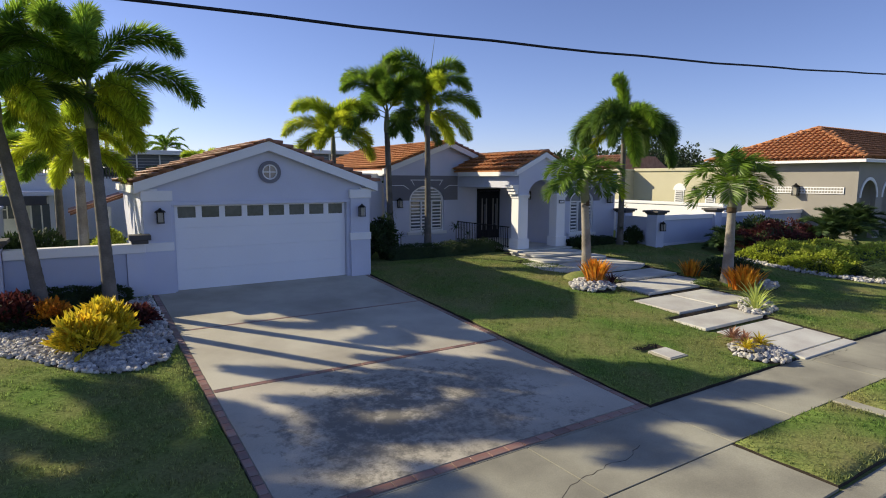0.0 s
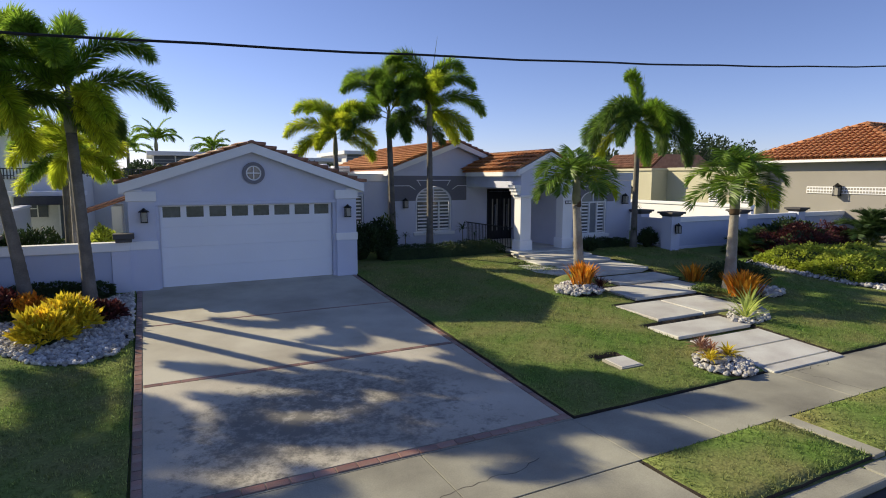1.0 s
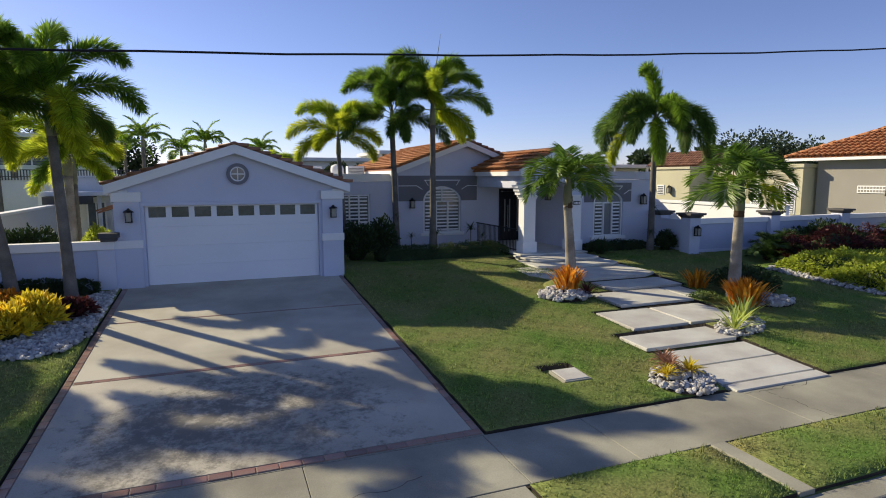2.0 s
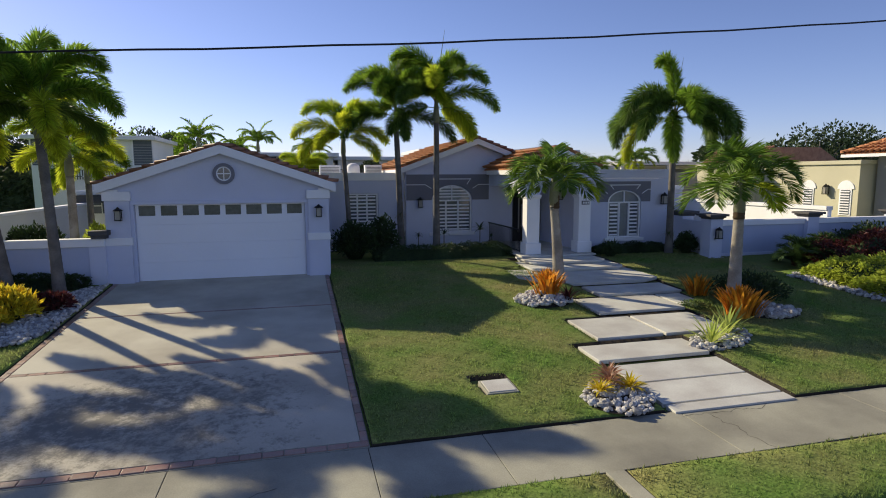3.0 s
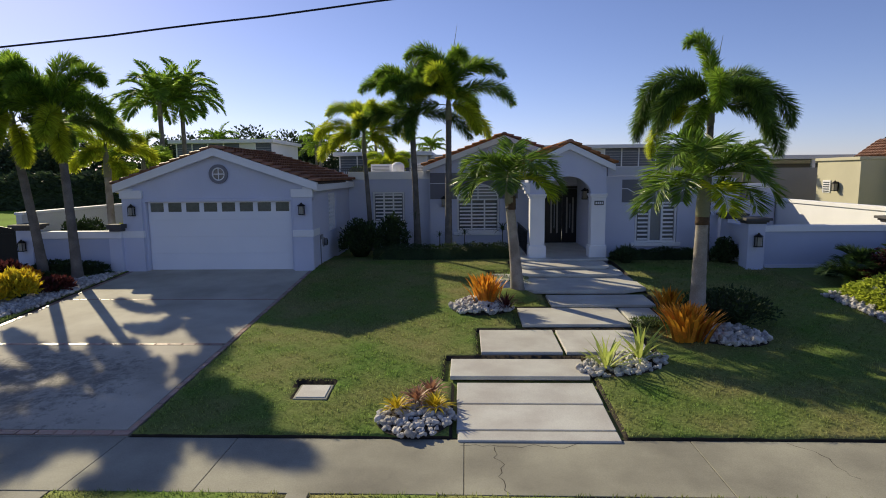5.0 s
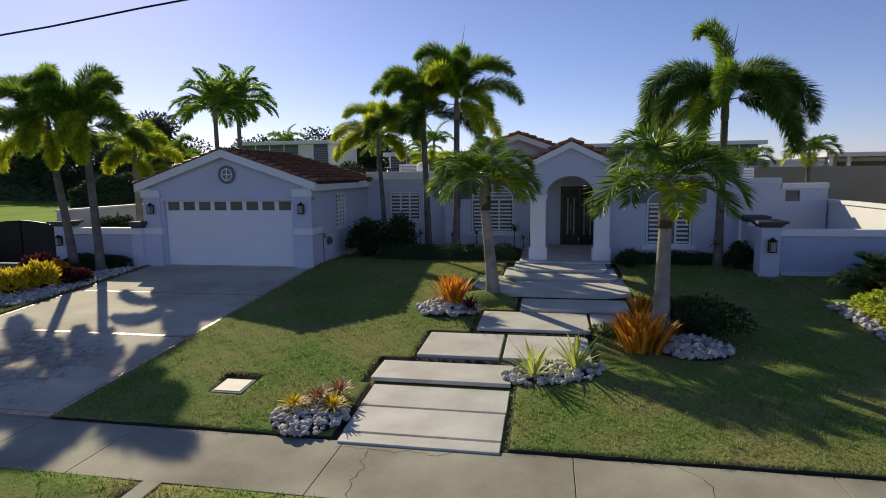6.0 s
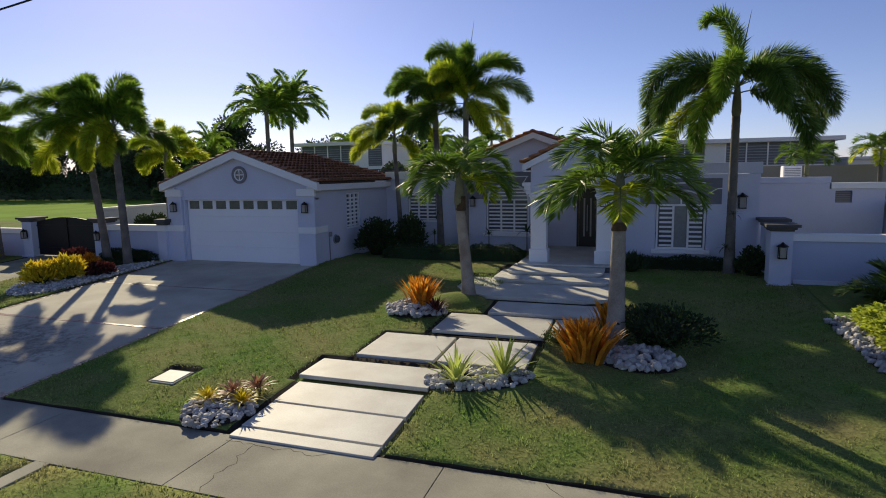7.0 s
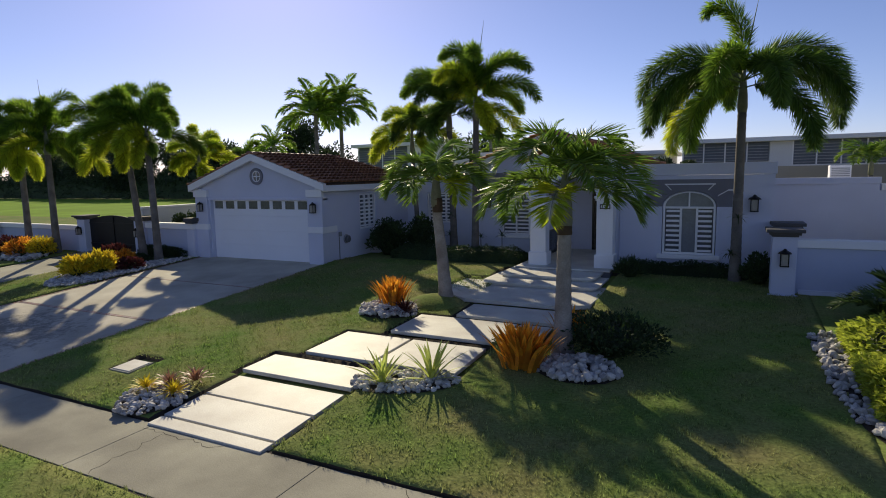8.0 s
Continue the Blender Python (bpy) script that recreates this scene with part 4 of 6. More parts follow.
def palm(x, y, z0, head, fronds, radius, plan, label, lean=(0, 0), bark=None, spear=0.0, shaft=0.8, seed=1, bulge=1.0, turn=0.0, scale=1.0, collar=False, crown=(), style="foxtail", droopy=1.0, flip=1, lift=20, stretch=1.1):
    """A palm: a ringed trunk, a green crownshaft, and fronds; plan lists (kind, how many), or crown lists each frond:
    (azimuth, rise, length, material, curl)."""
    rnd = random.Random(seed)
    t = thing("palm_tree", label, "palm tree", (x, y, z0), group="palms")
    bm = bmesh.new()
    h = head - z0 - shaft
    rings = [(radius * 1.5 * bulge, z0 - 0.1)]
    m = int(h / 0.085)
    for i in range(m + 1):
        s = i / m
        r = radius * (1.0 + 0.35 * bulge * math.exp(-s * 7) + (bulge - 1) * 0.6 * (1 - s)) * (1 - 0.18 * s) * (1.035 if i % 2 else 0.985)
        rings.append((r, z0 + h * s, lean[0] * s ** 1.3, lean[1] * s ** 1.3))
    lathe(bm, rings, 12, x, y)
    part("trunk", bm, bark or M_TRUNK, t)
    bm = bmesh.new()
    hx, hy = x + lean[0], y + lean[1]
    lathe(bm, [(radius * 0.80, z0 + h - 0.02), (radius * 0.98, z0 + h + 0.12), (radius * 0.9, z0 + h + shaft * 0.5), (radius * 0.55, head), (radius * 0.25, head + 0.25)], 12, hx, hy)
    part("crownshaft", bm, M_SHAFT, t)
    if collar:
        bm = bmesh.new()
        lathe(bm, [(radius * (0.93 + 0.05 * (i % 2) - 0.008 * i), z0 + h - 0.10 + 0.045 * i, lean[0] * 0.88, lean[1] * 0.88) for i in range(9)], 12, x, y)
        part("leaf_scar_collar", bm, M_FIBRE_SHADE, t, "brown fibrous rings below the green shaft")
    for k, (a, e0, long_, green, curl) in enumerate(crown):
        rise = e0 + (lift * (1 - e0 / 100) if e0 > 40 else 0)
        me = leaflets_mesh("frond", long_ * stretch, rise, (80 + 0.75 * rise) * droopy, seed * 40 + k, style, green, rnd.uniform(-14, 14), curl)
        f = new("frond", me)
        f.parent = t
        f.matrix_parent_inverse = t.matrix_basis.inverted()
        f.matrix_basis = pose(hx, hy, head + (0.12 if e0 > 65 else -0.05 if e0 > 25 else -0.2) + rnd.uniform(-0.06, 0.06), rnd.uniform(-10, 10), 0, a)
    az = turn
    for kind, count in plan:
        for c in range(count):
            me = fronds[kind, rnd.randrange(2)]
            f = new("frond", me)
            f.parent = t
            f.matrix_parent_inverse = t.matrix_basis.inverted()
            a = az + 360 * c / count + rnd.uniform(-16, 16)
            f.matrix_basis = pose(hx, hy, head - rnd.uniform(0.0, 0.25), rnd.uniform(-12, 12), 0, a) @ Matrix.Scale(scale * rnd.uniform(0.92, 1.08), 4)
        az += 37
    if spear:
        bm = bmesh.new()
        lathe(bm, [(0.028, head), (0.022, head + spear * 0.5, 0.05 * spear * flip, 0), (0.004, head + spear, 0.13 * spear * flip, 0)], 6, hx, hy)
        part("spear_leaf", bm, M_RACHIS, t, "unopened spear leaf")
    return t


G, D, Y, L, B = M_FROND, M_FRONDD, M_FRONDY, M_FRONDL, M_FROND2
GARAGE_CROWN = [(75, 86, 2.3, G, 3.0), (-22, 66, 2.6, G, 1.5), (-14, 34, 2.6, G, 1.5), (-62, 22, 2.4, L, 1.4), (190, 58, 2.6, G, 1.5),
                (228, 34, 2.5, G, 1.5), (110, 52, 2.6, D, 1.5), (150, 22, 2.3, G, 1.4), (275, 62, 2.4, G, 1.5), (300, -8, 1.9, Y, 1.3), (60, 18, 2.4, D, 1.5), (240, 72, 2.4, G, 1.7)]
WALL_CROWN = [(120, 84, 2.4, G, 2.6), (182, 66, 2.7, G, 1.5), (20, 60, 2.5, G, 1.5), (205, 30, 2.5, G, 1.5), (255, 55, 2.5, G, 1.5),
              (290, 18, 2.3, L, 1.4), (230, -8, 2.0, Y, 1.3), (345, 20, 2.3, D, 1.4), (95, 45, 2.5, D, 1.5), (320, -12, 1.8, Y, 1.3), (150, 20, 2.4, G, 1.5), (310, 70, 2.4, G, 1.7)]


def fox_crown(seed, n=14, long_=2.5, green=None, old=2):
    """Fronds of a foxtail palm, spiralling from the upright youngest to the hanging oldest."""
    q = random.Random(seed)
    out = []
    for k in range(n):
        s = k / (n - 1)
        out.append((137.5 * k + seed * 61 + q.uniform(-15, 15), 84 - 88 * s ** 0.9 + q.uniform(-6, 6), long_ * q.uniform(0.9, 1.06) * (0.9 if k == 0 else 1.0),
                    (Y if k % 2 else L) if k >= n - old else green or (G if q.random() < 0.7 else D), 2.6 if k == 0 else 1.6))
    return out


palm(0.62, 14.85, 0.55, 5.50, None, 0.135, [], "tall foxtail palm with a grey trunk beside the garden wall", (-0.14, 0.0), seed=3, crown=GARAGE_CROWN, spear=1.5, flip=-1, stretch=0.98)
palm(-0.66, 15.15, 0.55, 5.55, None, 0.135, [], "leaning foxtail palm with a grey trunk beside the garden wall", (-0.55, 0.05), seed=4, crown=WALL_CROWN, spear=1.7, flip=-1)
palm(0.22, 17.4, 0.70, 4.55, None, 0.13, [], "yellowing foxtail palm behind the garden wall", bark=M_TRUNKP, seed=5, crown=fox_crown(5, 10, 1.6, L, 3))
palm(-0.3, 20.6, 0.70, 4.3, None, 0.12, [], "foxtail palm behind the garden wall", seed=6, crown=fox_crown(6, 10, 1.45, None, 2))
palm(-6.15, 15.0, 0.65, 5.7, None, 0.14, [], "tall foxtail palm beside the dark gate", seed=7, spear=2.4, crown=fox_crown(7, 14, 2.5), flip=-0.6)
palm(-8.2, 15.0, 0.65, 5.3, None, 0.14, [], "tall foxtail palm in the neighbouring lawn", seed=8, crown=fox_crown(8, 14, 2.5))
palm(-12.2, 15.6, 0.65, 5.6, None, 0.14, [], "tall foxtail palm in the neighbouring lawn", seed=18, crown=fox_crown(18, 14, 2.5))
palm(10.62, 20.3, 0.72, 6.2, None, 0.125, [], "tall foxtail palm standing before the house wall", (-0.14, 0), seed=9, spear=2.1, flip=-1,
     crown=[(30, 88, 2.6, G, 2.6), (180, 64, 2.4, G, 1.5), (196, 14, 2.4, D, 1.5), (352, 12, 2.4, D, 1.5), (318, 42, 2.3, L, 1.5), (92, 48, 2.4, G, 1.5),
            (242, 46, 2.3, G, 1.5), (132, 28, 2.3, G, 1.5), (275, 4, 1.9, D, 1.4), (150, 74, 2.3, G, 1.7), (300, 70, 2.2, G, 1.7), (10, 56, 2.3, L, 1.6), (215, 72, 2.2, G, 1.7)])
palm(11.85, 19.5, 0.72, 6.5, None, 0.125, [], "tall foxtail palm standing before the large window", (0.04, 0.1), seed=10, spear=2.6,
     crown=[(165, 82, 2.6, G, 1.9), (8, 64, 2.5, G, 1.5), (355, 36, 2.5, G, 1.5), (305, 0, 2.0, Y, 1.3), (192, 6, 2.3, D, 1.4), (250, 48, 2.3, L, 1.5),
            (100, 52, 2.4, G, 1.5), (60, 30, 2.4, G, 1.5), (215, 32, 2.3, D, 1.5), (30, -4, 1.9, Y, 1.3), (120, 76, 2.4, G, 1.7), (285, 72, 2.3, G, 1.7), (40, 70, 2.4, G, 1.7), (150, 50, 2.4, D, 1.5)])
palm(8.70, 20.9, 0.72, 5.35, None, 0.10, [], "slender yellowing foxtail palm at the recessed wall", (-0.20, 0), seed=12, spear=1.0, flip=-1,
     crown=[(172, 66, 1.9, L, 1.5), (184, 40, 2.0, Y, 1.5), (198, 8, 1.9, Y, 1.4), (10, 66, 1.9, L, 1.5), (18, 30, 1.9, L, 1.5), (268, 44, 1.7, Y, 1.5),
            (92, 48, 1.9, L, 1.5), (330, 4, 1.7, Y, 1.4), (235, 22, 1.7, Y, 1.4), (140, 74, 1.8, L, 1.6), (300, 70, 1.7, L, 1.6), (60, 62, 1.8, L, 1.6)])
palm(20.40, 17.15, 0.70, 6.0, None, 0.128, [], "big foxtail palm with drooping dark fronds beside the house corner", (0.0, 0), seed=13, spear=2.0, droopy=1.24, lift=0, stretch=1.03,
     crown=[(205, 88, 2.4, G, 3.4), (190, 55, 3.3, D, 1.25), (178, 28, 3.1, D, 1.2), (215, 34, 3.1, D, 1.2), (232, 8, 2.8, G, 1.2), (252, 50, 2.9, G, 1.3),
            (24, 58, 3.2, D, 1.25), (12, 26, 3.1, D, 1.2), (-24, 36, 3.0, D, 1.2), (-50, 8, 2.9, D, 1.2), (-70, 34, 2.8, D, 1.3), (100, 50, 2.9, D, 1.3),
            (145, 34, 2.9, D, 1.2), (160, 2, 2.6, L, 1.2)])
palm(13.86, 12.93, 0.47, 3.66, None, 0.14, [], "small palm with a pale thick trunk beside the stone walk", (-0.22, -0.02), bark=M_TRUNKP, shaft=0.75, seed=14, bulge=1.3, collar=True,
     style="fan", droopy=1.04, lift=14, stretch=0.9,
     crown=[(80, 84, 1.5, B, 1.6), (170, 62, 1.75, B, 1.3), (186, 34, 1.8, B, 1.2), (205, 26, 1.6, B, 1.3), (225, 60, 1.6, B, 1.3), (262, 36, 1.6, B, 1.2), (300, 62, 1.6, B, 1.3),
            (352, 38, 1.75, B, 1.2), (14, 62, 1.7, B, 1.3), (50, 38, 1.7, B, 1.2), (118, 52, 1.7, B, 1.3), (150, 24, 1.6, B, 1.2), (325, 24, 1.5, L, 1.3), (20, 24, 1.6, B, 1.3), (90, 28, 1.5, B, 1.3)])
palm(17.52, 10.38, 0.30, 3.56, None, 0.148, [], "palm with a pale thick trunk rising from a stone bed", (0.02, 0), bark=M_TRUNKP, shaft=0.85, seed=15, bulge=1.3, collar=True,
     style="fan", droopy=1.04, lift=14, stretch=0.9,
     crown=[(202, 30, 1.95, B, 1.2), (216, 64, 1.8, B, 1.3), (188, 80, 1.6, B, 1.6), (34, 76, 1.7, B, 1.5), (20, 54, 1.9, B, 1.3), (352, 30, 1.9, B, 1.2), (5, 22, 1.7, B, 1.3),
            (272, 22, 1.5, L, 1.3), (125, 46, 1.8, B, 1.3), (84, 62, 1.8, B, 1.3), (250, 68, 1.6, B, 1.3), (300, 44, 1.7, B, 1.3), (165, 24, 1.8, B, 1.2), (55, 28, 1.7, B, 1.2), (230, 28, 1.6, B, 1.3), (330, 64, 1.7, B, 1.3)])
palm(-6.06, 33.1, 0.6, 8.2, FEA, 0.16, [("up", 2), ("high", 7), ("mid", 8), ("low", 7)], "tall feather palm on the far lawn", seed=16, scale=1.15)
palm(-6.25, 36.3, 0.6, 9.0, FEA, 0.16, [("up", 2), ("high", 7), ("mid", 8), ("low", 7)], "tall feather palm on the far lawn", seed=17, scale=1.15)
palm(-20.0, 44.0, 0.6, 7.0, FEA, 0.18, [("up", 2), ("high", 5), ("mid", 5), ("low", 4)], "tall feather palm among far trees", seed=19)
palm(-2.0, 56.0, 0.6, 7.2, FEA, 0.18, [("up", 2), ("high", 5), ("mid", 5)], "tall feather palm among far trees", seed=20)
palm(3.0, 60.0, 0.6, 7.2, FEA, 0.18, [("up", 2), ("high", 5), ("mid", 5)], "tall feather palm among far trees", seed=21)
for i, (x, y, h) in enumerate(((-9.5, 62, 6.6), (-4.5, 64, 7.0), (0.5, 66, 6.6), (8.5, 66, 6.8), (-14, 60, 7.4))):
    palm(x, y, 0.6, h, FEA, 0.17, [("up", 1), ("high", 5), ("mid", 5), ("low", 3)], "feather palm on the far skyline", seed=50 + i)
palm(7.2, 38.0, 0.6, 4.5, FOXS, 0.12, [("high", 4), ("mid", 5), ("old", 4)], "yellowing palm behind the house", seed=22)
palm(26.0, 33.0, 0.6, 4.2, FANL, 0.12, [("high", 5), ("mid", 5)], "green palm behind the flat roof", seed=23)
palm(29.5, 34.0, 0.6, 4.8, FANL, 0.12, [("high", 5), ("mid", 5), ("old", 4)], "bright green palm behind the rear wing", seed=24)

# ---------------------------------------------------------------- shrubs, hedges


def leaf_cloud(n, size, seed, place, wide=0.45):
    """Many small leaves; place(rnd) gives a point and the direction in which the leaf grows."""
    rnd = random.Random(seed)
    verts, faces = [], []
    for _ in range(n):
        c, d = place(rnd)
        d = (d + Vector((rnd.gauss(0, 0.5), rnd.gauss(0, 0.5), rnd.gauss(0, 0.5)))).normalized()
        s = d.cross(Vector((rnd.gauss(0, 1), rnd.gauss(0, 1), rnd.gauss(0, 1)))).normalized()
        L = size * rnd.uniform(0.6, 1.3)
        k = len(verts)
        m = c + d * L * 0.5
        nrm = d.cross(s) * L * 0.08
        verts.extend([tuple(c), tuple(m + s * L * wide * 0.5 + nrm), tuple(c + d * L), tuple(m - s * L * wide * 0.5 + nrm)])
        faces.append((k, k + 1, k + 2, k + 3))
    return verts, faces


def hedge(name, x0, x1, y0, y1, h, material, label, n, size=0.07, seed=1, lump=0.25, category="hedge", skew=0.0):
    """A lumpy hedge on the sloping ground: dark twigs inside and a skin of leaves."""
    t = thing(name, label, category, ((x0 + x1) / 2, (y0 + y1) / 2, ground_z((y0 + y1) / 2)))

    def top(x, y):
        ex = min((x - x0), (x1 - x)) / max(0.25, (x1 - x0) * 0.12)
        ey = min((y - y0), (y1 - y)) / max(0.12, (y1 - y0) * 0.3)
        f = min(1, max(0, ex)) ** 0.5 * min(1, max(0, ey)) ** 0.5
        return h * (0.45 + 0.55 * f) * (1 + lump * noise.noise((x * 1.6 + seed, y * 1.6, 0.5)) + 0.5 * lump * noise.noise((x * 5, y * 5, seed)))

    def place(r):
        x, y = r.uniform(x0, x1), r.uniform(y0, y1)
        tz = top(x, y)
        if r.random() < 0.55:
            z = tz * r.uniform(0.82, 1.04)
        else:
            z = tz * r.random()
            q = r.random()
            if q < 0.5:
                y = y0 + r.uniform(-0.03, 0.10)
            elif q < 0.75:
                x = x0 + r.uniform(-0.03, 0.1)
            elif q < 0.9:
                x = x1 - r.uniform(-0.03, 0.1)
            z = min(z, top(min(max(x, x0 + 0.05), x1 - 0.05), min(max(y, y0 + 0.05), y1 - 0.05)))
        return Vector((x + skew * (y - y0), y, ground_z(y) + 0.03 + z)), Vector((x - (x0 + x1) / 2, (y - (y0 + y1) / 2) * 1.2, z - h * 0.3)).normalized()

    v, f = leaf_cloud(n, size, seed, place)
    tagged(part("foliage", mesh_np("foliage", v, f, material), material, t), kind="stuff")
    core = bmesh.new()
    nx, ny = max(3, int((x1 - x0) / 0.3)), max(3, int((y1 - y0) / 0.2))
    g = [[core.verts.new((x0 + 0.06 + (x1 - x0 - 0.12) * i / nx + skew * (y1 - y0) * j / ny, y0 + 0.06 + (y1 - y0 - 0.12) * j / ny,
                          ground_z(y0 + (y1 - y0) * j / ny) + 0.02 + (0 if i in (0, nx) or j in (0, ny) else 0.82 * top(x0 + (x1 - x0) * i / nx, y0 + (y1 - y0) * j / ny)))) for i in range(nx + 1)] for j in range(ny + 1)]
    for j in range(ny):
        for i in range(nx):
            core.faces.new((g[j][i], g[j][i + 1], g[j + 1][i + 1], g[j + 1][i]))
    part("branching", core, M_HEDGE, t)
    return t


def bush(name, x, y, r, h, material, label, n, size, seed, category="shrub", zoff=0.0, wide=0.45, up=0.5):
    t = thing(name, label, category, (x, y, ground_z(y)))
    z0 = ground_z(y) + 0.04 + zoff

    def place(q):
        a, e = q.uniform(0, 2 * math.pi), math.asin(q.uniform(-0.15, 1))
        d = Vector((math.cos(a) * math.cos(e), math.sin(a) * math.cos(e), math.sin(e)))
        k = (1 + 0.28 * noise.noise(d * 2.2 + Vector((seed, 0, 0)))) * q.uniform(0.6, 1.0)
        return Vector((x + d.x * r * k, y + d.y * r * k, z0 + max(0.0, h * 0.3 + d.z * h * 0.7 * k))), (d + Vector((0, 0, up))).normalized()

    v, f = leaf_cloud(n, size, seed, place, wide)
    tagged(part("foliage", mesh_np("foliage", v, f, material), material, t), kind="stuff")
    bm = bmesh.new()
    lathe(bm, [(r * 0.25, z0 - 0.05), (r * 0.55, z0 + h * 0.25), (r * 0.55, z0 + h * 0.5), (r * 0.2, z0 + h * 0.75)], 9, x, y)
    part("branching", bm, M_HEDGE, t)
    return t


def blade_mesh(name, length, width, arch, material, fold=0.25):
    """One long stiff leaf that rises from the origin along x."""
    bm = bmesh.new()
    n, rows = 6, []
    p, e = Vector((0, 0, 0)), radians(70)
    for i in range(n + 1):
        s = i / n
        w = width * 0.5 * (0.55 + 0.9 * s - 1.43 * s * s) if i < n else 0.002
        rows.append([bm.verts.new(p + Vector((0, -w, w * fold))), bm.verts.new(p), bm.verts.new(p + Vector((0, w, w * fold)))])
        p = p + Vector((math.cos(e), 0, math.sin(e))) * length / n
        e -= radians(arch) / n
    for a, b in zip(rows, rows[1:]):
        for k in range(2):
            bm.faces.new((a[k], a[k + 1], b[k + 1], b[k])).smooth = True
    return mesh_of(name, bm, material)


AGV = blade_mesh("leaf", 0.62, 0.075, 30, M_AGAVE)
BRO = blade_mesh("leaf", 0.80, 0.15, 40, M_ORA)
SUC = blade_mesh("leaf", 0.26, 0.06, 50, M_YEL)
SUR = blade_mesh("leaf", 0.26, 0.06, 50, mat("pink_rosette_leaf", (0.42, 0.22, 0.13), 0.5, 0.2, 5, 30, 0, rand=0.3, trans=0.3))
COR = blade_mesh("leaf", 0.62, 0.09, 75, M_HEDGE)
YLF = blade_mesh("leaf", 0.50, 0.10, 45, M_YEL)


def rosette(name, x, y, me, n, spread, label, seed, scale=1.0, zoff=0.0, category="plant", lay=(0, 60)):
    """Stiff leaves round a centre, the inner ones upright, the outer ones leaning out."""
    rnd = random.Random(seed)
    t = thing(name, label, category, (x, y, ground_z(y)))
    for i in range(n):
        s = i / n
        tilt = lay[0] + (lay[1] - lay[0]) * s + rnd.uniform(-8, 8)
        a = i * 137.5 + rnd.uniform(-12, 12)
        r = spread * s * rnd.uniform(0.5, 1.0)
        f = new("leaf", me)
        f.parent = t
        f.matrix_parent_inverse = t.matrix_basis.inverted()
        f.matrix_basis = pose(x + r * math.cos(radians(a)), y + r * math.sin(radians(a)), ground_z(y) + 0.05 + zoff, 0, 0, a) @ pose(0, 0, 0, rnd.uniform(-10, 10), tilt - 15, 0) @ Matrix.Scale(scale * rnd.uniform(0.75, 1.1), 4)
    return t


rosette("agave", 15.02, 8.06, AGV, 30, 0.06, "spiky pale green agave in a bed of pale stones", 1, 1.15, lay=(-5, 62))
rosette("agave", 15.74, 8.48, AGV, 30, 0.06, "spiky pale green agave in a bed of pale stones", 2, 1.2, lay=(-5, 62))
rosette("bromeliad", 13.0, 11.78, BRO, 170, 0.36, "bright orange bromeliad clump in a mound of stones", 3, 0.82, 0.20, lay=(-20, 14))
rosette("bromeliad", 17.02, 9.55, BRO, 220, 0.44, "large orange bromeliad clump beside a palm trunk", 4, 0.92, 0.02, lay=(-20, 14))
rosette("bromeliad", 17.35, 11.55, BRO, 90, 0.36, "shaded rusty orange bromeliad clump", 5, 0.70, lay=(-20, 14))
rosette("bromeliad", 13.45, 11.55, blade_mesh("leaf", 0.6, 0.07, 55, M_RED), 50, 0.2, "dark red bromeliad beside a mound of stones", 6, 0.75, 0.1, lay=(0, 60))
rosette("succulent", 11.42, 6.25, SUC, 46, 0.13, "yellow-green rosette among pale stones", 7, 0.95, 0.14, lay=(0, 70))
rosette("succulent", 12.02, 6.32, SUC, 50, 0.13, "yellow-green rosette among pale stones", 8, 1.0, 0.12, lay=(0, 70))
rosette("succulent", 11.72, 6.48, SUR, 46, 0.12, "pale pink rosette among pale stones", 9, 1.0, 0.16, lay=(0, 75))
rosette("succulent", 11.92, 6.85, SUR, 50, 0.12, "pale orange rosette at the edge of the slabs", 10, 1.1, 0.10, lay=(0, 70))

bush("yellow_shrub", 0.40, 12.70, 0.48, 0.72, M_YEL, "bright yellow leafy shrub in a white stone bed", 1000, 0.20, 12, wide=0.34, up=0.9)
bush("yellow_shrub", 0.06, 12.05, 0.46, 0.68, M_YEL, "bright yellow leafy shrub in a white stone bed", 1000, 0.20, 13, wide=0.34, up=0.9)
bush("red_shrub", 0.95, 13.4, 0.42, 0.42, M_RED, "dark red leafy shrub in a white stone bed", 900, 0.13, 14)
bush("red_shrub", -1.2, 14.3, 0.55, 0.65, M_RED, "dark red leafy shrub beside the garden wall", 1100, 0.15, 15)
bush("orange_shrub", -0.5, 14.2, 0.36, 0.45, M_ORA, "rusty orange leafy shrub beside a palm", 800, 0.16, 16)
hedge("clipped_hedge", -1.3, 1.05, 15.35, 15.78, 0.42, M_HEDGE, "low dark green hedge along the garden wall", 3500, 0.07, 17)
hedge("clipped_hedge", -1.7, 0.3, 13.75, 14.9, 0.30, M_HEDGE, "low dark green ground cover under the palms", 3500, 0.09, 18)
hedge("clipped_hedge", 9.3, 14.25, 17.75, 18.6, 0.50, M_HEDGE, "dark clipped hedge along the house front", 9000, 0.06, 19)
hedge("clipped_hedge", 17.55, 20.7, 17.35, 18.0, 0.36, M_HEDGE, "dark clipped hedge below the window", 6000, 0.06, 20)
bush("dark_shrub", 8.65, 18.7, 0.80, 1.35, M_HEDGE, "large dark green shrub at the garage corner", 2600, 0.13, 21)
bush("dark_shrub", 9.75, 19.3, 0.55, 1.50, M_HEDGE, "dark green shrub at the recessed wall", 1600, 0.13, 22)
bush("dark_shrub", 20.95, 16.9, 0.42, 0.80, M_HEDGE, "small dark green shrub at the house corner", 1400, 0.10, 23)
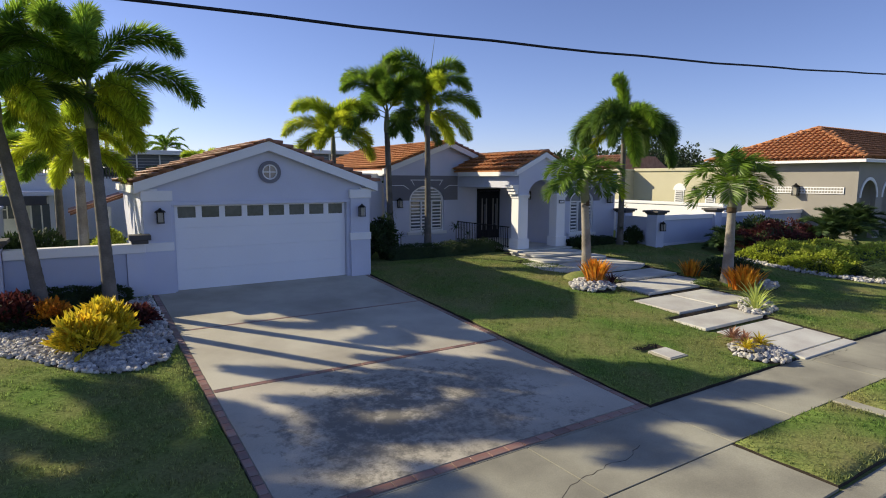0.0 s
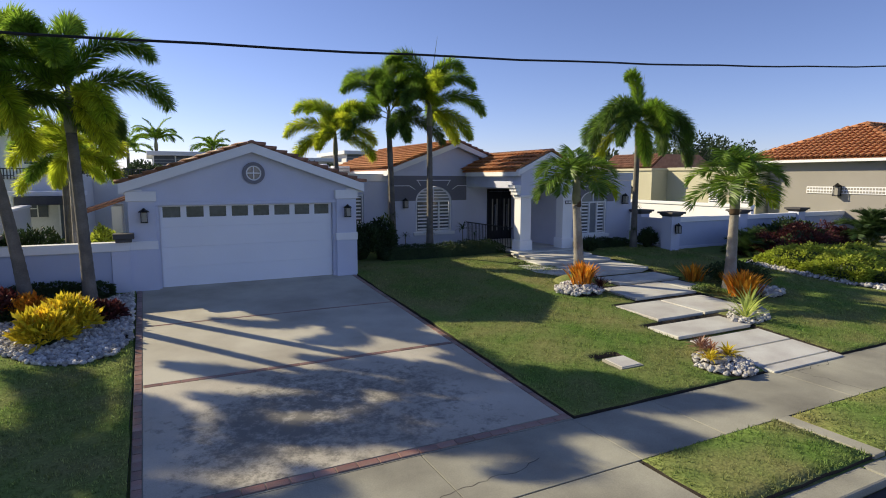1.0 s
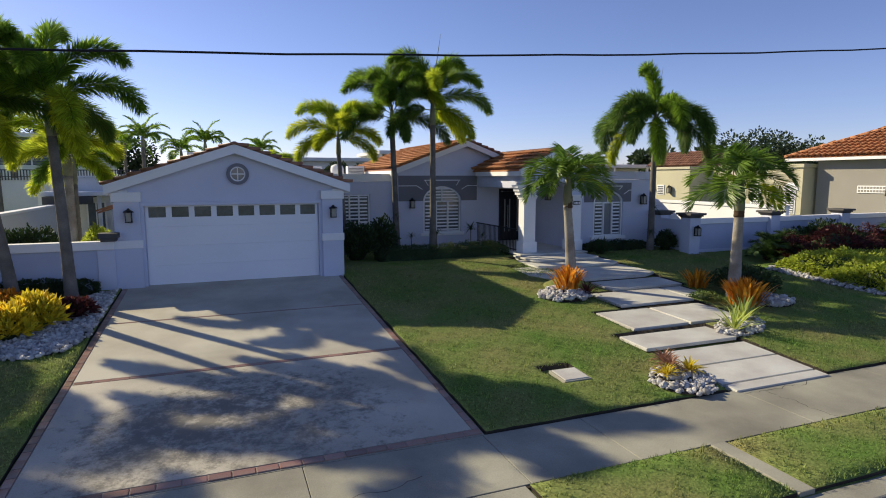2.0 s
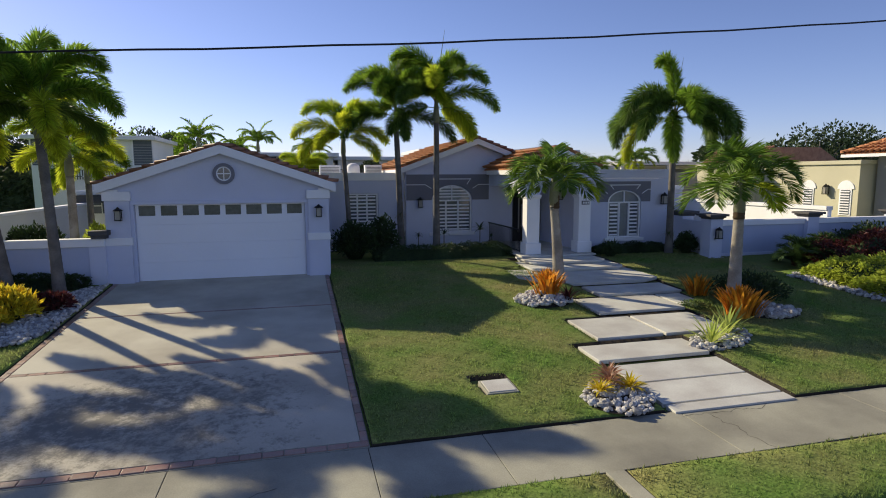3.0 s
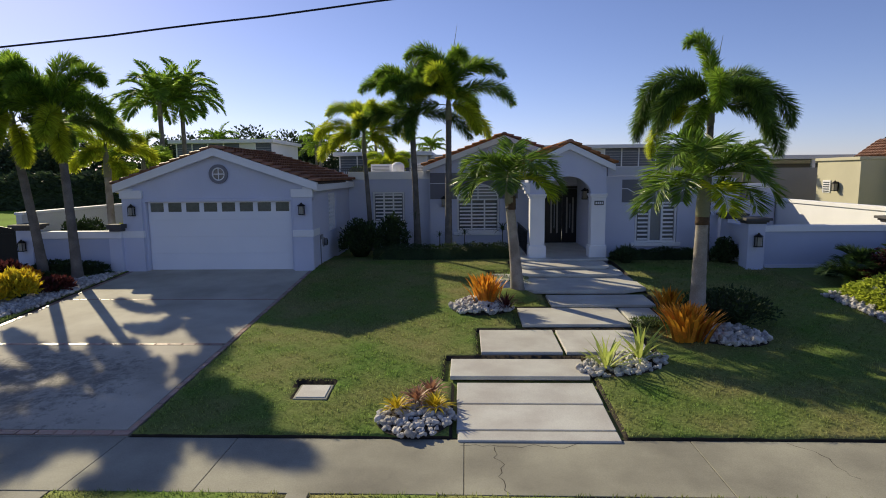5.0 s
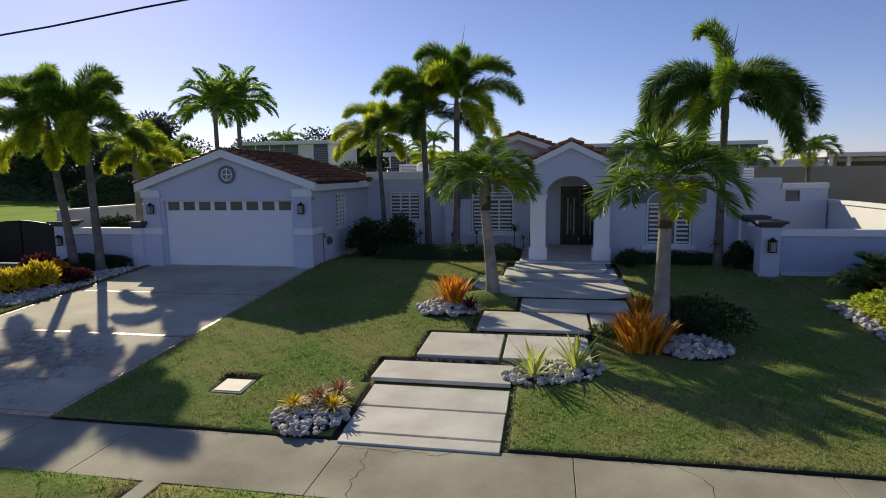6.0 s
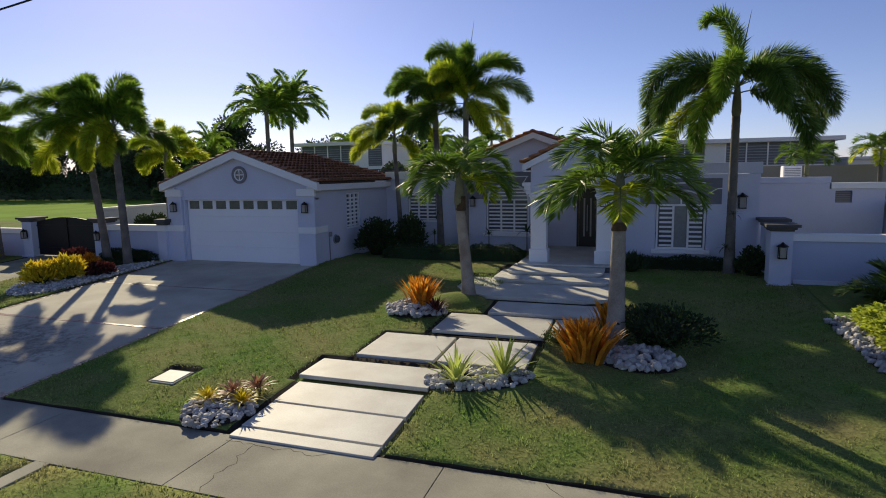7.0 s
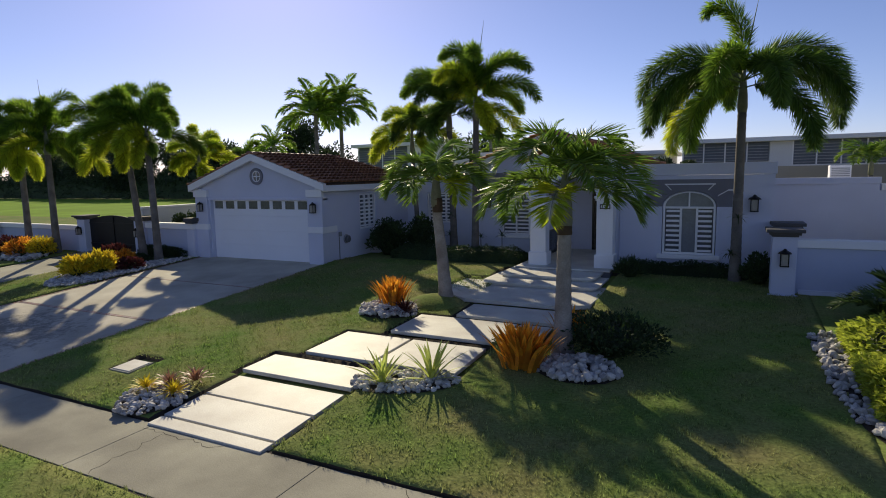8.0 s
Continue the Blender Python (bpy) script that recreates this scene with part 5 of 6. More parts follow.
bush("dark_shrub", 18.35, 10.75, 0.95, 0.75, M_HEDGE, "low dark shrub behind a mound of white stones", 2600, 0.09, 24)
bush("green_mound", 16.5, 10.4, 0.42, 0.22, M_GRASS, "small grassy mound beside the slabs", 900, 0.05, 25)
bush("dark_shrub", 17.75, 16.85, 0.38, 0.48, M_HEDGE, "spiky dark green plant beside the porch column", 700, 0.22, 26, wide=0.12, up=1.2)
for i, (x, y, h) in enumerate(((10.15, 20.9, 1.0), (11.45, 21.0, 0.9), (12.45, 20.7, 1.1), (13.95, 20.6, 1.35), (14.3, 20.2, 0.9))):
    rosette("dracaena", x, y, COR, 22, 0.04, "small dark spiky-leaved plant under the windows", 60 + i, 0.55 * h, 0.55 * h, lay=(-5, 80))
    s = bmesh.new()
    lathe(s, [(0.022, ground_z(y)), (0.018, ground_z(y) + 0.62 * h)], 6, x, y)
    solid("plant_stem", s, M_TRUNK, "thin woody stem of a small spiky plant", "plant stem")

for i, (x, y, z) in enumerate(((10.56, 20.16, 1.45), (20.28, 17.02, 0.75), (20.42, 17.0, 1.7))):
    rosette("epiphyte", x, y, COR, 16, 0.05, "small dark leafy plant growing on a palm trunk", 75 + i, 0.5, z, lay=(10, 110))

mound = bmesh.new()
lathe(mound, [(0.80, 0.0), (0.72, 0.07), (0.55, 0.15), (0.32, 0.21), (0.1, 0.24)], 28)
mound.transform(Matrix.Translation((13.62, 12.75, ground_z(12.75) + 0.02)) @ Matrix.Rotation(math.atan(0.066), 4, "X") @ Matrix.Diagonal((1.0, 0.85, 1.0, 1.0)))
solid("lawn_mound", mound, M_GRASS, "low grassy mound round the foot of a palm", "lawn mound", kind="structure")

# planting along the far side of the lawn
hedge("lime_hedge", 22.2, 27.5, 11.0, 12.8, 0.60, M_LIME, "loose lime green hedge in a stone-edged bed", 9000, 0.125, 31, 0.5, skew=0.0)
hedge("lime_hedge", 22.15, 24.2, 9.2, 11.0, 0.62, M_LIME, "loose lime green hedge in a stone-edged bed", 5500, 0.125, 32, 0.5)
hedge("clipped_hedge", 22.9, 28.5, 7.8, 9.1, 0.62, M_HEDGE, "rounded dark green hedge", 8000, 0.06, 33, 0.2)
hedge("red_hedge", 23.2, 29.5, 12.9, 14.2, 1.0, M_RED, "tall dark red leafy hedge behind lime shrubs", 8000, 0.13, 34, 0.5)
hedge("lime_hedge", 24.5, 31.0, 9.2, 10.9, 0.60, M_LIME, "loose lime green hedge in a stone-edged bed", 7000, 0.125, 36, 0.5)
rosette("areca_palm", 23.3, 13.9, FAND["high", 0], 22, 0.25, "bushy dark green palm against the boundary wall", 35, 0.78, 0.0, "palm", lay=(-35, 45))
rosette("areca_palm", 24.9, 14.7, FAND["high", 1], 20, 0.25, "bushy dark green palm against the boundary wall", 36, 0.75, 0.0, "palm", lay=(-35, 45))
rosette("cycad", 29.6, 12.6, FAND["high", 0], 30, 0.2, "dark green cycad-like plant behind the hedges", 37, 1.0, 0.5, "plant", lay=(-35, 50))
rosette("cycad", 31.6, 12.4, FAND["high", 1], 30, 0.2, "dark green cycad-like plant behind the hedges", 38, 1.05, 0.6, "plant", lay=(-35, 50))
bush("dark_shrub", 27.5, 14.8, 1.4, 1.2, M_HEDGE, "dark green shrub in front of the boundary wall", 3000, 0.16, 39)

# ---------------------------------------------------------------- stone beds


def stone_mesh(seed):
    rnd = random.Random(seed)
    bm = bmesh.new()
    bmesh.ops.create_icosphere(bm, subdivisions=1, radius=1.0)
    for v in bm.verts:
        v.co *= rnd.uniform(0.78, 1.12)
        v.co.z *= 0.78
        v.co.x *= rnd.choice((1.0, 1.25))
    return mesh_of("stone", bm, M_STONE)


STONES = [stone_mesh(s) for s in range(6)]


def stone_bed(name, outline, size, n, label, seed, mound=0.0, limit=240, lift=0.06):
    """Loose stones inside an outline, heaped towards its middle; the nearest are pieces of their own."""
    rnd = random.Random(seed)
    cx, cy = sum(p[0] for p in outline) / len(outline), sum(p[1] for p in outline) / len(outline)
    t = thing(name, label, "stone bed", (cx, cy, ground_z(cy)))
    bm = bmesh.new()
    low = [bm.verts.new((x, y, ground_z(y) + lift + 0.004)) for x, y in outline]
    mid = bm.verts.new((cx, cy, ground_z(cy) + lift + 0.01 + mound * 0.8))
    for a, b in zip(low, low[1:] + low[:1]):
        bm.faces.new((a, b, mid))
    bmesh.ops.recalc_face_normals(bm, faces=bm.faces)
    part("soil", bm, M_SOIL, t)

    def inside(x, y):
        c = False
        for (x1, y1), (x2, y2) in zip(outline, outline[1:] + outline[:1]):
            if (y1 > y) != (y2 > y) and x < (x2 - x1) * (y - y1) / (y2 - y1) + x1:
                c = not c
        return c

    xs_, ys_ = [p[0] for p in outline], [p[1] for p in outline]
    rad = max(max(xs_) - min(xs_), max(ys_) - min(ys_)) / 2
    verts, faces, made = [], [], 0
    while made < n:
        x, y = rnd.uniform(min(xs_), max(xs_)), rnd.uniform(min(ys_), max(ys_))
        if not inside(x, y):
            continue
        s = size * rnd.uniform(0.6, 1.4)
        up = mound * max(0, 1 - math.hypot(x - cx, y - cy) / rad)
        m = pose(x, y, ground_z(y) + lift + up + s * rnd.uniform(0.1, 0.9), rnd.uniform(-50, 50), rnd.uniform(-50, 50), rnd.uniform(0, 360)) @ Matrix.Scale(s, 4)
        me = STONES[rnd.randrange(6)]
        if made < limit:
            ob = new("stone", me)
            ob.parent = t
            ob.matrix_parent_inverse = t.matrix_basis.inverted()
            ob.matrix_basis = m
        else:
            k = len(verts)
            verts += [tuple(m @ v.co) for v in me.vertices]
            faces += [tuple(a + k for a in p.vertices) for p in me.polygons]
        made += 1
    if verts:
        tagged(part("gravel", mesh_np("gravel", verts, faces, M_STONE), M_STONE, t), kind="stuff")


def oval(cx, cy, rx, ry, n=14, seed=0, turn=0.0):
    out = []
    for i in range(n):
        a = 2 * math.pi * i / n
        k = 1 + 0.12 * noise.noise((math.cos(a) * 1.5 + seed, math.sin(a) * 1.5, seed))
        dx, dy = rx * k * math.cos(a), ry * k * math.sin(a)
        out.append((cx + dx * math.cos(turn) - dy * math.sin(turn), cy + dx * math.sin(turn) + dy * math.cos(turn)))
    return out


stone_bed("stone_bed", [(1.50, 15.7), (1.53, 13.5), (1.52, 11.8), (1.25, 10.95), (0.75, 10.72), (0.3, 10.8), (-0.2, 11.2), (-0.75, 12.0), (-1.3, 12.5), (-1.8, 12.7), (-1.8, 14.0), (0.3, 14.2), (1.1, 15.4)], 0.042, 4200,
          "curved bed of small white stones beside the driveway", 1, limit=220)
stone_bed("stone_bed", oval(12.85, 11.75, 0.76, 0.60, seed=2), 0.062, 290, "mound of white stones round an orange bromeliad", 2, 0.22, limit=290)
stone_bed("stone_bed", oval(18.0, 9.65, 0.75, 0.52, seed=3, turn=0.1), 0.066, 210, "mound of white stones beside a palm", 3, 0.16)
stone_bed("stone_bed", oval(15.4, 8.25, 0.98, 0.46, seed=4, turn=0.45), 0.052, 290, "bed of flat pale stones round two agaves", 4, 0.0, limit=290)
stone_bed("stone_bed", oval(11.70, 6.15, 0.60, 0.56, seed=5), 0.047, 290, "mound of grey-white stones with small rosettes", 5, 0.08, limit=290)
stone_bed("stone_bed", [(21.65, 12.9), (21.7, 11.5), (21.72, 10.4), (21.85, 9.2), (22.3, 8.2), (23.2, 7.5), (25.5, 7.1), (29, 7.0), (29, 7.6), (25.5, 7.7), (23.6, 8.1), (22.8, 8.8), (22.3, 9.9), (22.25, 11.3), (22.3, 12.9)], 0.06, 900,
          "curved border of small white stones along hedges", 6, limit=150)
stone_bed("stone_bed", [(-6.2, 14.9), (-5.5, 14.0), (-5.5, 13.2), (-8, 13.0), (-10, 13.4), (-10.5, 14.9)], 0.09, 320, "bed of pale stones in the neighbouring lawn", 7, limit=60)
for i, (x, y, r, m_, lb) in enumerate(((-7.2, 14.2, 0.7, M_ORA, "rusty orange shrub in the neighbouring bed"), (-8.6, 14.3, 0.8, M_RED, "dark red shrub in the neighbouring bed"), (-6.2, 14.4, 0.5, M_YEL, "yellow shrub in the neighbouring bed"))):
    bush("bed_shrub", x, y, r, 0.75, m_, lb, 900, 0.16, 80 + i)

# ---------------------------------------------------------------- lamps, plaque, cable, fittings


def lantern(x, y, z, label, face=0, s=0.85):
    """A wall lantern: plate, arm, cage with glass, roof; it hangs out towards -y before it is turned."""
    t = thing("wall_lantern", label, "wall lamp", (0, 0, 0), group="wall lanterns")
    part("back_plate", boxes((-0.06, 0.06, -0.02, 0.0, -0.14, 0.16), bevel=0.006), M_BLACK, t)
    part("arm", boxes((-0.012, 0.012, -0.14, -0.02, 0.17, 0.195), (-0.012, 0.012, -0.025, 0.0, 0.10, 0.19)), M_BLACK, t)
    cage = bmesh.new()
    for sx in (-1, 1):
        for sy in (-1, 1):
            box(cage, sx * 0.085 - 0.009, sx * 0.085 + 0.009, -0.14 + sy * 0.085 - 0.009, -0.14 + sy * 0.085 + 0.009, -0.17, 0.12)
    box(cage, -0.1, 0.1, -0.24, -0.04, -0.20, -0.17)
    part("cage", cage, M_BLACK, t)
    part("glass", boxes((-0.07, 0.07, -0.21, -0.07, -0.168, 0.118)), M_LAMPG, t, "frosted glass")
    roof = bmesh.new()
    lathe(roof, [(0.16, 0.12), (0.13, 0.16), (0.05, 0.21), (0.02, 0.25)], 4, 0, -0.14)
    part("cap", roof, M_BLACK, t)
    t.matrix_basis = pose(x, y, z, 0, 0, face) @ Matrix.Scale(s, 4)
    return t


lantern(1.85, 15.985, 2.68, "black lantern on the white garage pilaster")
lantern(7.33, 15.985, 2.68, "black lantern on the white garage pilaster")
lantern(21.42, 15.838, 1.62, "black lantern on the garden wall pillar", s=0.95)
lantern(20.82, 18.298, 2.78, "black lantern on the lilac wall beside a palm", s=1.05)
lantern(11.62, 21.498, 2.62, "black lantern beside the large window", s=0.95)
lantern(16.998, 19.3, 2.95, "black lantern inside the portico", face=-90, s=0.95)
lantern(-5.45, 15.68, 1.6, "black lantern on the gate pillar")
lantern(-1.62, 15.68, 1.6, "black lantern on the gate pillar")
lantern(31.598, 28.35, 2.9, "black lantern on the cream wall beside a small window", face=-90, s=1.2)
lantern(32.998, 21.95, 2.95, "black lantern on the cream wall between arched windows", face=-90, s=1.2)
lantern(33.798, 16.3, 3.1, "black lantern on the taupe wall", face=-90, s=1.5)

plaque = thing("wall_plaque", "small black plaque with pale bars on the portico column", "plaque", (16.93, 17.31, 2.72))
part("plate", boxes((16.79, 17.09, 17.29, 17.318, 2.66, 2.80), bevel=0.004), M_PLATE, plaque)
for k in range(4):
    part("bar", boxes((16.82 + k * 0.066, 16.865 + k * 0.066, 17.284, 17.289, 2.69, 2.77)), M_WHITE, plaque)

rail = thing("porch_railing", "black metal railing along the open side of the porch", "railing", (14.62, 19.5, 0.87))
part("top_rail", boxes((14.60, 14.64, 17.83, 21.49, 1.72, 1.76)), M_BLACK, rail)
part("bottom_rail", boxes((14.605, 14.635, 17.83, 21.49, 0.95, 0.98)), M_BLACK, rail)
for k in range(30):
    part("baluster", boxes((14.61, 14.63, 17.9 + k * 0.12, 17.92 + k * 0.12, 0.872, 1.72)), M_BLACK, rail)

meter = thing("electric_meter", "round grey electric meter on the garage side wall", "meter", (7.62, 17.35, 1.48))
for nm, r0, x0, x1, m_ in (("base", 0.17, 7.622, 7.66, M_GREYM), ("dial", 0.13, 7.661, 7.76, M_DIMGL)):
    bm = bmesh.new()
    lathe(bm, [(r0, x0), (r0, x1 - 0.02), (r0 * 0.8, x1)], 20)
    bm.transform(Matrix.Translation((0, 17.35, 1.48)) @ Matrix.Rotation(radians(90), 4, "Y"))
    part(nm, bm, m_, meter)
switch = thing("switch_box", "small grey switch box on the garage side wall", "switch box", (7.62, 16.9, 1.75))
part("case", boxes((7.662, 7.72, 16.84, 16.97, 1.62, 1.78), bevel=0.008), M_GREYM, switch)
part("conduit", boxes((7.63, 7.655, 16.89, 16.915, 0.72, 1.75)), M_GREYM, switch)

cable = bpy.data.curves.new("power_cable", "CURVE")
cable.dimensions, cable.bevel_depth, cable.bevel_resolution = "3D", 0.0085, 1
sp = cable.splines.new("POLY")
sp.points.add(70)
for i, p in enumerate(sp.points):
    x = -9 + 33 * i / 70
    p.co = (x, 3.0, 4.408 + 0.03035 * x + 0.003187 * x * x + 0.004 * math.sin(i * 1.9), 1)
cable.materials.append(M_WIRE)
tagged(new("power_cable", cable), "thin black overhead power cable above the lawn", "cable")

# dish, tank and pipes on the flat roof
tank = thing("roof_tank", "white cylindrical water tank on the flat roof", "water tank", (9.3, 25.5, 3.55))
bm = bmesh.new()
lathe(bm, [(0.3, 3.55), (0.3, 4.15), (0.25, 4.25), (0.1, 4.32)], 20, 9.3, 25.5)
part("body", bm, M_WHITE, tank)
for x, y, w in ((8.3, 27.0, 0.5), (10.3, 26.2, 0.4), (23.9, 26.6, 0.34)):
    zb = 3.14 if x > 20 else 3.55
    ac = thing("roof_unit", "white air-conditioning unit on the flat roof", "air conditioner", (x, y, zb))
    part("case", boxes((x - w, x + w, y - 0.25, y + 0.25, zb, zb + 0.7), bevel=0.02), M_WHITE, ac)
    part("grille", boxes(*[(x - w * 0.85, x + w * 0.85, y - 0.27, y - 0.252, zb + 0.08 + 0.07 * k, zb + 0.11 + 0.07 * k) for k in range(8)]), M_GREYM, ac)


# ---------------------------------------------------------------- neighbouring houses, distance
yh = thing("neighbour_house", "cream yellow flat-roofed house lit by the sun", "house", (36, 27, 0.7))
part("wall", boxes((33.0, 33.25, 20.3, 26.75, 0.6, 4.2), (33.25, 44, 20.3, 20.5, 0.6, 4.2)), M_YWALL, yh)
part("wall", boxes((31.6, 31.8, 26.76, 30.2, 0.6, 4.2), (31.8, 33.25, 26.76, 26.96, 0.6, 4.2), (31.8, 44, 30.0, 30.2, 0.6, 4.2)), M_YWALL, yh)
part("parapet", boxes((32.9, 33.3, 20.2, 26.7, 4.202, 4.40), (31.5, 31.9, 26.701, 30.3, 4.202, 4.36), (31.901, 33.3, 26.702, 27.0, 4.202, 4.36), (33.3, 44, 20.2, 20.55, 4.202, 4.40), bevel=0.02), M_YWALL, yh)
part("flat_roof", boxes((33.26, 44, 20.52, 29.98, 3.95, 4.1), (31.81, 33.25, 26.98, 29.98, 3.95, 4.1)), M_WHITE, yh)
for y in (20.95, 23.1):
    w = part("window", boxes((32.965, 32.998, y - 0.33, y + 0.33, 1.7, 3.0)), M_WHITE, yh, "white louvred window with an arched white surround")
    hd = prism(bmesh.new(), [(0.45 * math.cos(math.pi * i / 12), 0.42 * math.sin(math.pi * i / 12)) for i in range(13)], 32.96, 32.995)
    hd.transform(Matrix(((0, 1, 0, 0), (1, 0, 0, y), (0, 0, 1, 3.0), (0, 0, 0, 1))))
    part("surround", hd, M_WHITE, w)
    part("pane", boxes((32.955, 32.964, y - 0.25, y + 0.25, 1.75, 2.95)), M_GLASS, w)
    for k in range(9):
        part("slat", boxes((32.93, 32.954, y - 0.25, y + 0.25, 1.8 + k * 0.13, 1.86 + k * 0.13)), M_WHITE, w)
w = part("window", boxes((31.56, 31.598, 28.95, 29.6, 2.55, 3.2)), M_WHITE, yh, "small white louvred window")
for k in range(5):
    part("slat", boxes((31.54, 31.559, 29.03, 29.52, 2.60 + k * 0.115, 2.655 + k * 0.115)), M_GLASS, w)
yr = part("roof", prism(bmesh.new(), [(41.4, 4.6), (49.6, 4.6), (47.4, 5.85), (43.0, 5.85)], 36, 42), M_TILE, yh, "terracotta hip roof")
tiled_slope(yr, (41.3, 36, 4.62), (0, 1, 0), (1.7, 0, 1.25), 20, 6, 0.31, 0.35, M_TILE)
part("rear_block", boxes((41.8, 49.2, 36.3, 41.8, 0.5, 4.58)), M_YWALL, yh)

gh = thing("neighbour_house", "taupe house with an orange tiled hip roof and arches", "house", (40, 17, 0.6))
part("side_wall", boxes((33.0, 33.25, 13.65, 20.1, 0.3, 4.6)), M_GWALL, gh)
for k in range(4):
    x = 33.0 + 2.6 * k
    part("arcade_bay", arch_wall(bmesh.new(), x, x + 2.598, 0.3, 4.6, x + 0.4, x + 2.2, 2.75, 0.9, 13.4, 13.648), M_GWALL, gh)
    trim = bmesh.new()
    for i in range(16):
        a0, a1 = math.pi * i / 16, math.pi * (i + 1) / 16
        prism(trim, [(x + 1.3 + q * math.cos(t), 2.75 + q * math.sin(t)) for q, t in ((0.905, a0), (1.06, a0), (1.06, a1), (0.905, a1))], 13.36, 13.398)
    bmesh.ops.remove_doubles(trim, verts=trim.verts, dist=0.0005)
    part("arch_trim", trim, M_WHITE, gh)
part("inner_wall", boxes((33.26, 43.4, 15.6, 15.8, 0.3, 4.5)), M_GWALL, gh)
part("vent_strip", boxes((32.955, 32.998, 14.0, 17.95, 2.92, 3.28)), M_WHITE, gh, "white pierced ventilation strip")
for k in range(27):
    for z in (2.97, 3.13):
        part("vent_hole", boxes((32.945, 32.954, 14.06 + k * 0.144, 14.16 + k * 0.144, z, z + 0.10)), M_GWALL, gh)
part("eave_board", boxes((32.42, 32.55, 12.9, 21.6, 4.55, 4.70), bevel=0.01), M_WHITE, gh)
part("eave_board", boxes((32.551, 46, 12.9, 13.03, 4.55, 4.70), bevel=0.01), M_WHITE, gh)
part("soffit", boxes((32.55, 46, 13.03, 21.6, 4.60, 4.64)), M_WHITE, gh)
bm = bmesh.new()
EH, RH = 4.71, 6.68
ra, rb = bm.verts.new((36.75, 17.2, RH)), bm.verts.new((46, 17.2, RH))
cn = [bm.verts.new(c) for c in ((32.4, 12.85, EH), (46, 12.85, EH), (46, 21.6, EH), (32.4, 21.6, EH))]
for f in ((cn[0], cn[1], rb, ra), (cn[2], cn[3], ra, rb), (cn[3], cn[0], ra)):
    bm.faces.new(f)
gr = part("roof", bm, M_TILE2, gh, "orange terracotta tiled hip roof")
upf = Vector((0, 4.35, RH - EH))
tiled_slope(gr, (32.4, 12.83, EH + 0.01), (1, 0, 0), upf, 43, 12, 0.314, upf.length / 12, M_TILE2, lambda c: c.x > 32.4 + (c.y - 12.85))
upl = Vector((4.35, 0, RH - EH))
tiled_slope(gr, (32.38, 12.85, EH + 0.01), (0, 1, 0), upl, 28, 12, 0.311, upl.length / 12, M_TILE2,
            lambda c: 12.85 + (c.x - 32.4) < c.y < 21.6 - (c.x - 32.4), limit=200)
ridge_caps(gr, (32.4, 12.85, EH + 0.07), (36.75, 17.2, RH + 0.07), M_TILE2, 0.17)
ridge_caps(gr, (32.4, 21.6, EH + 0.07), (36.75, 17.2, RH + 0.07), M_TILE2, 0.17)
ridge_caps(gr, (36.75, 17.2, RH + 0.06), (46, 17.2, RH + 0.06), M_TILE2, 0.17)
solid("side_drive", sloped_box(31.5, 40, 5.66, 12.8, 0.03, 0.1), M_SIDE, "pale concrete drive of the taupe house", "driveway", kind="structure")


gh.matrix_basis = Matrix.Translation((0.8, 0, 0)) @ gh.matrix_basis


def far_block(x0, x1, y0, y1, z1, label, floors=2, gap=2.6, seed=0):
    """A white flat-roofed house far off, with rows of dark windows and a slab roof."""
    rnd = random.Random(seed)
    t = thing("far_house", label, "house", ((x0 + x1) / 2, y0, 0.6))
    part("wall", boxes((x0, x1, y0, y1, 0.4, z1 - 0.3)), M_FARW, t)
    part("roof", boxes((x0 - 0.4, x1 + 0.4, y0 - 0.5, y1, z1 - 0.298, z1), bevel=0.03), M_FARW, t)
    fh = (z1 - 0.9) / floors
    for f in range(floors):
        x = x0 + 0.6
        while x < x1 - 1.2:
            w = rnd.choice((0.9, 1.4, 2.2))
            w = min(w, x1 - 0.4 - x)
            win = part("window", boxes((x, x + w, y0 - 0.05, y0 - 0.002, 0.9 + f * fh + 0.5, 0.9 + f * fh + fh * 0.72)), M_FARD, t)
            part("window_frame", boxes((x + w / 2 - 0.03, x + w / 2 + 0.03, y0 - 0.07, y0 - 0.051, 0.9 + f * fh + 0.5, 0.9 + f * fh + fh * 0.72)), M_WHITE, win)
            x += w + rnd.uniform(0.6, gap)
    return t


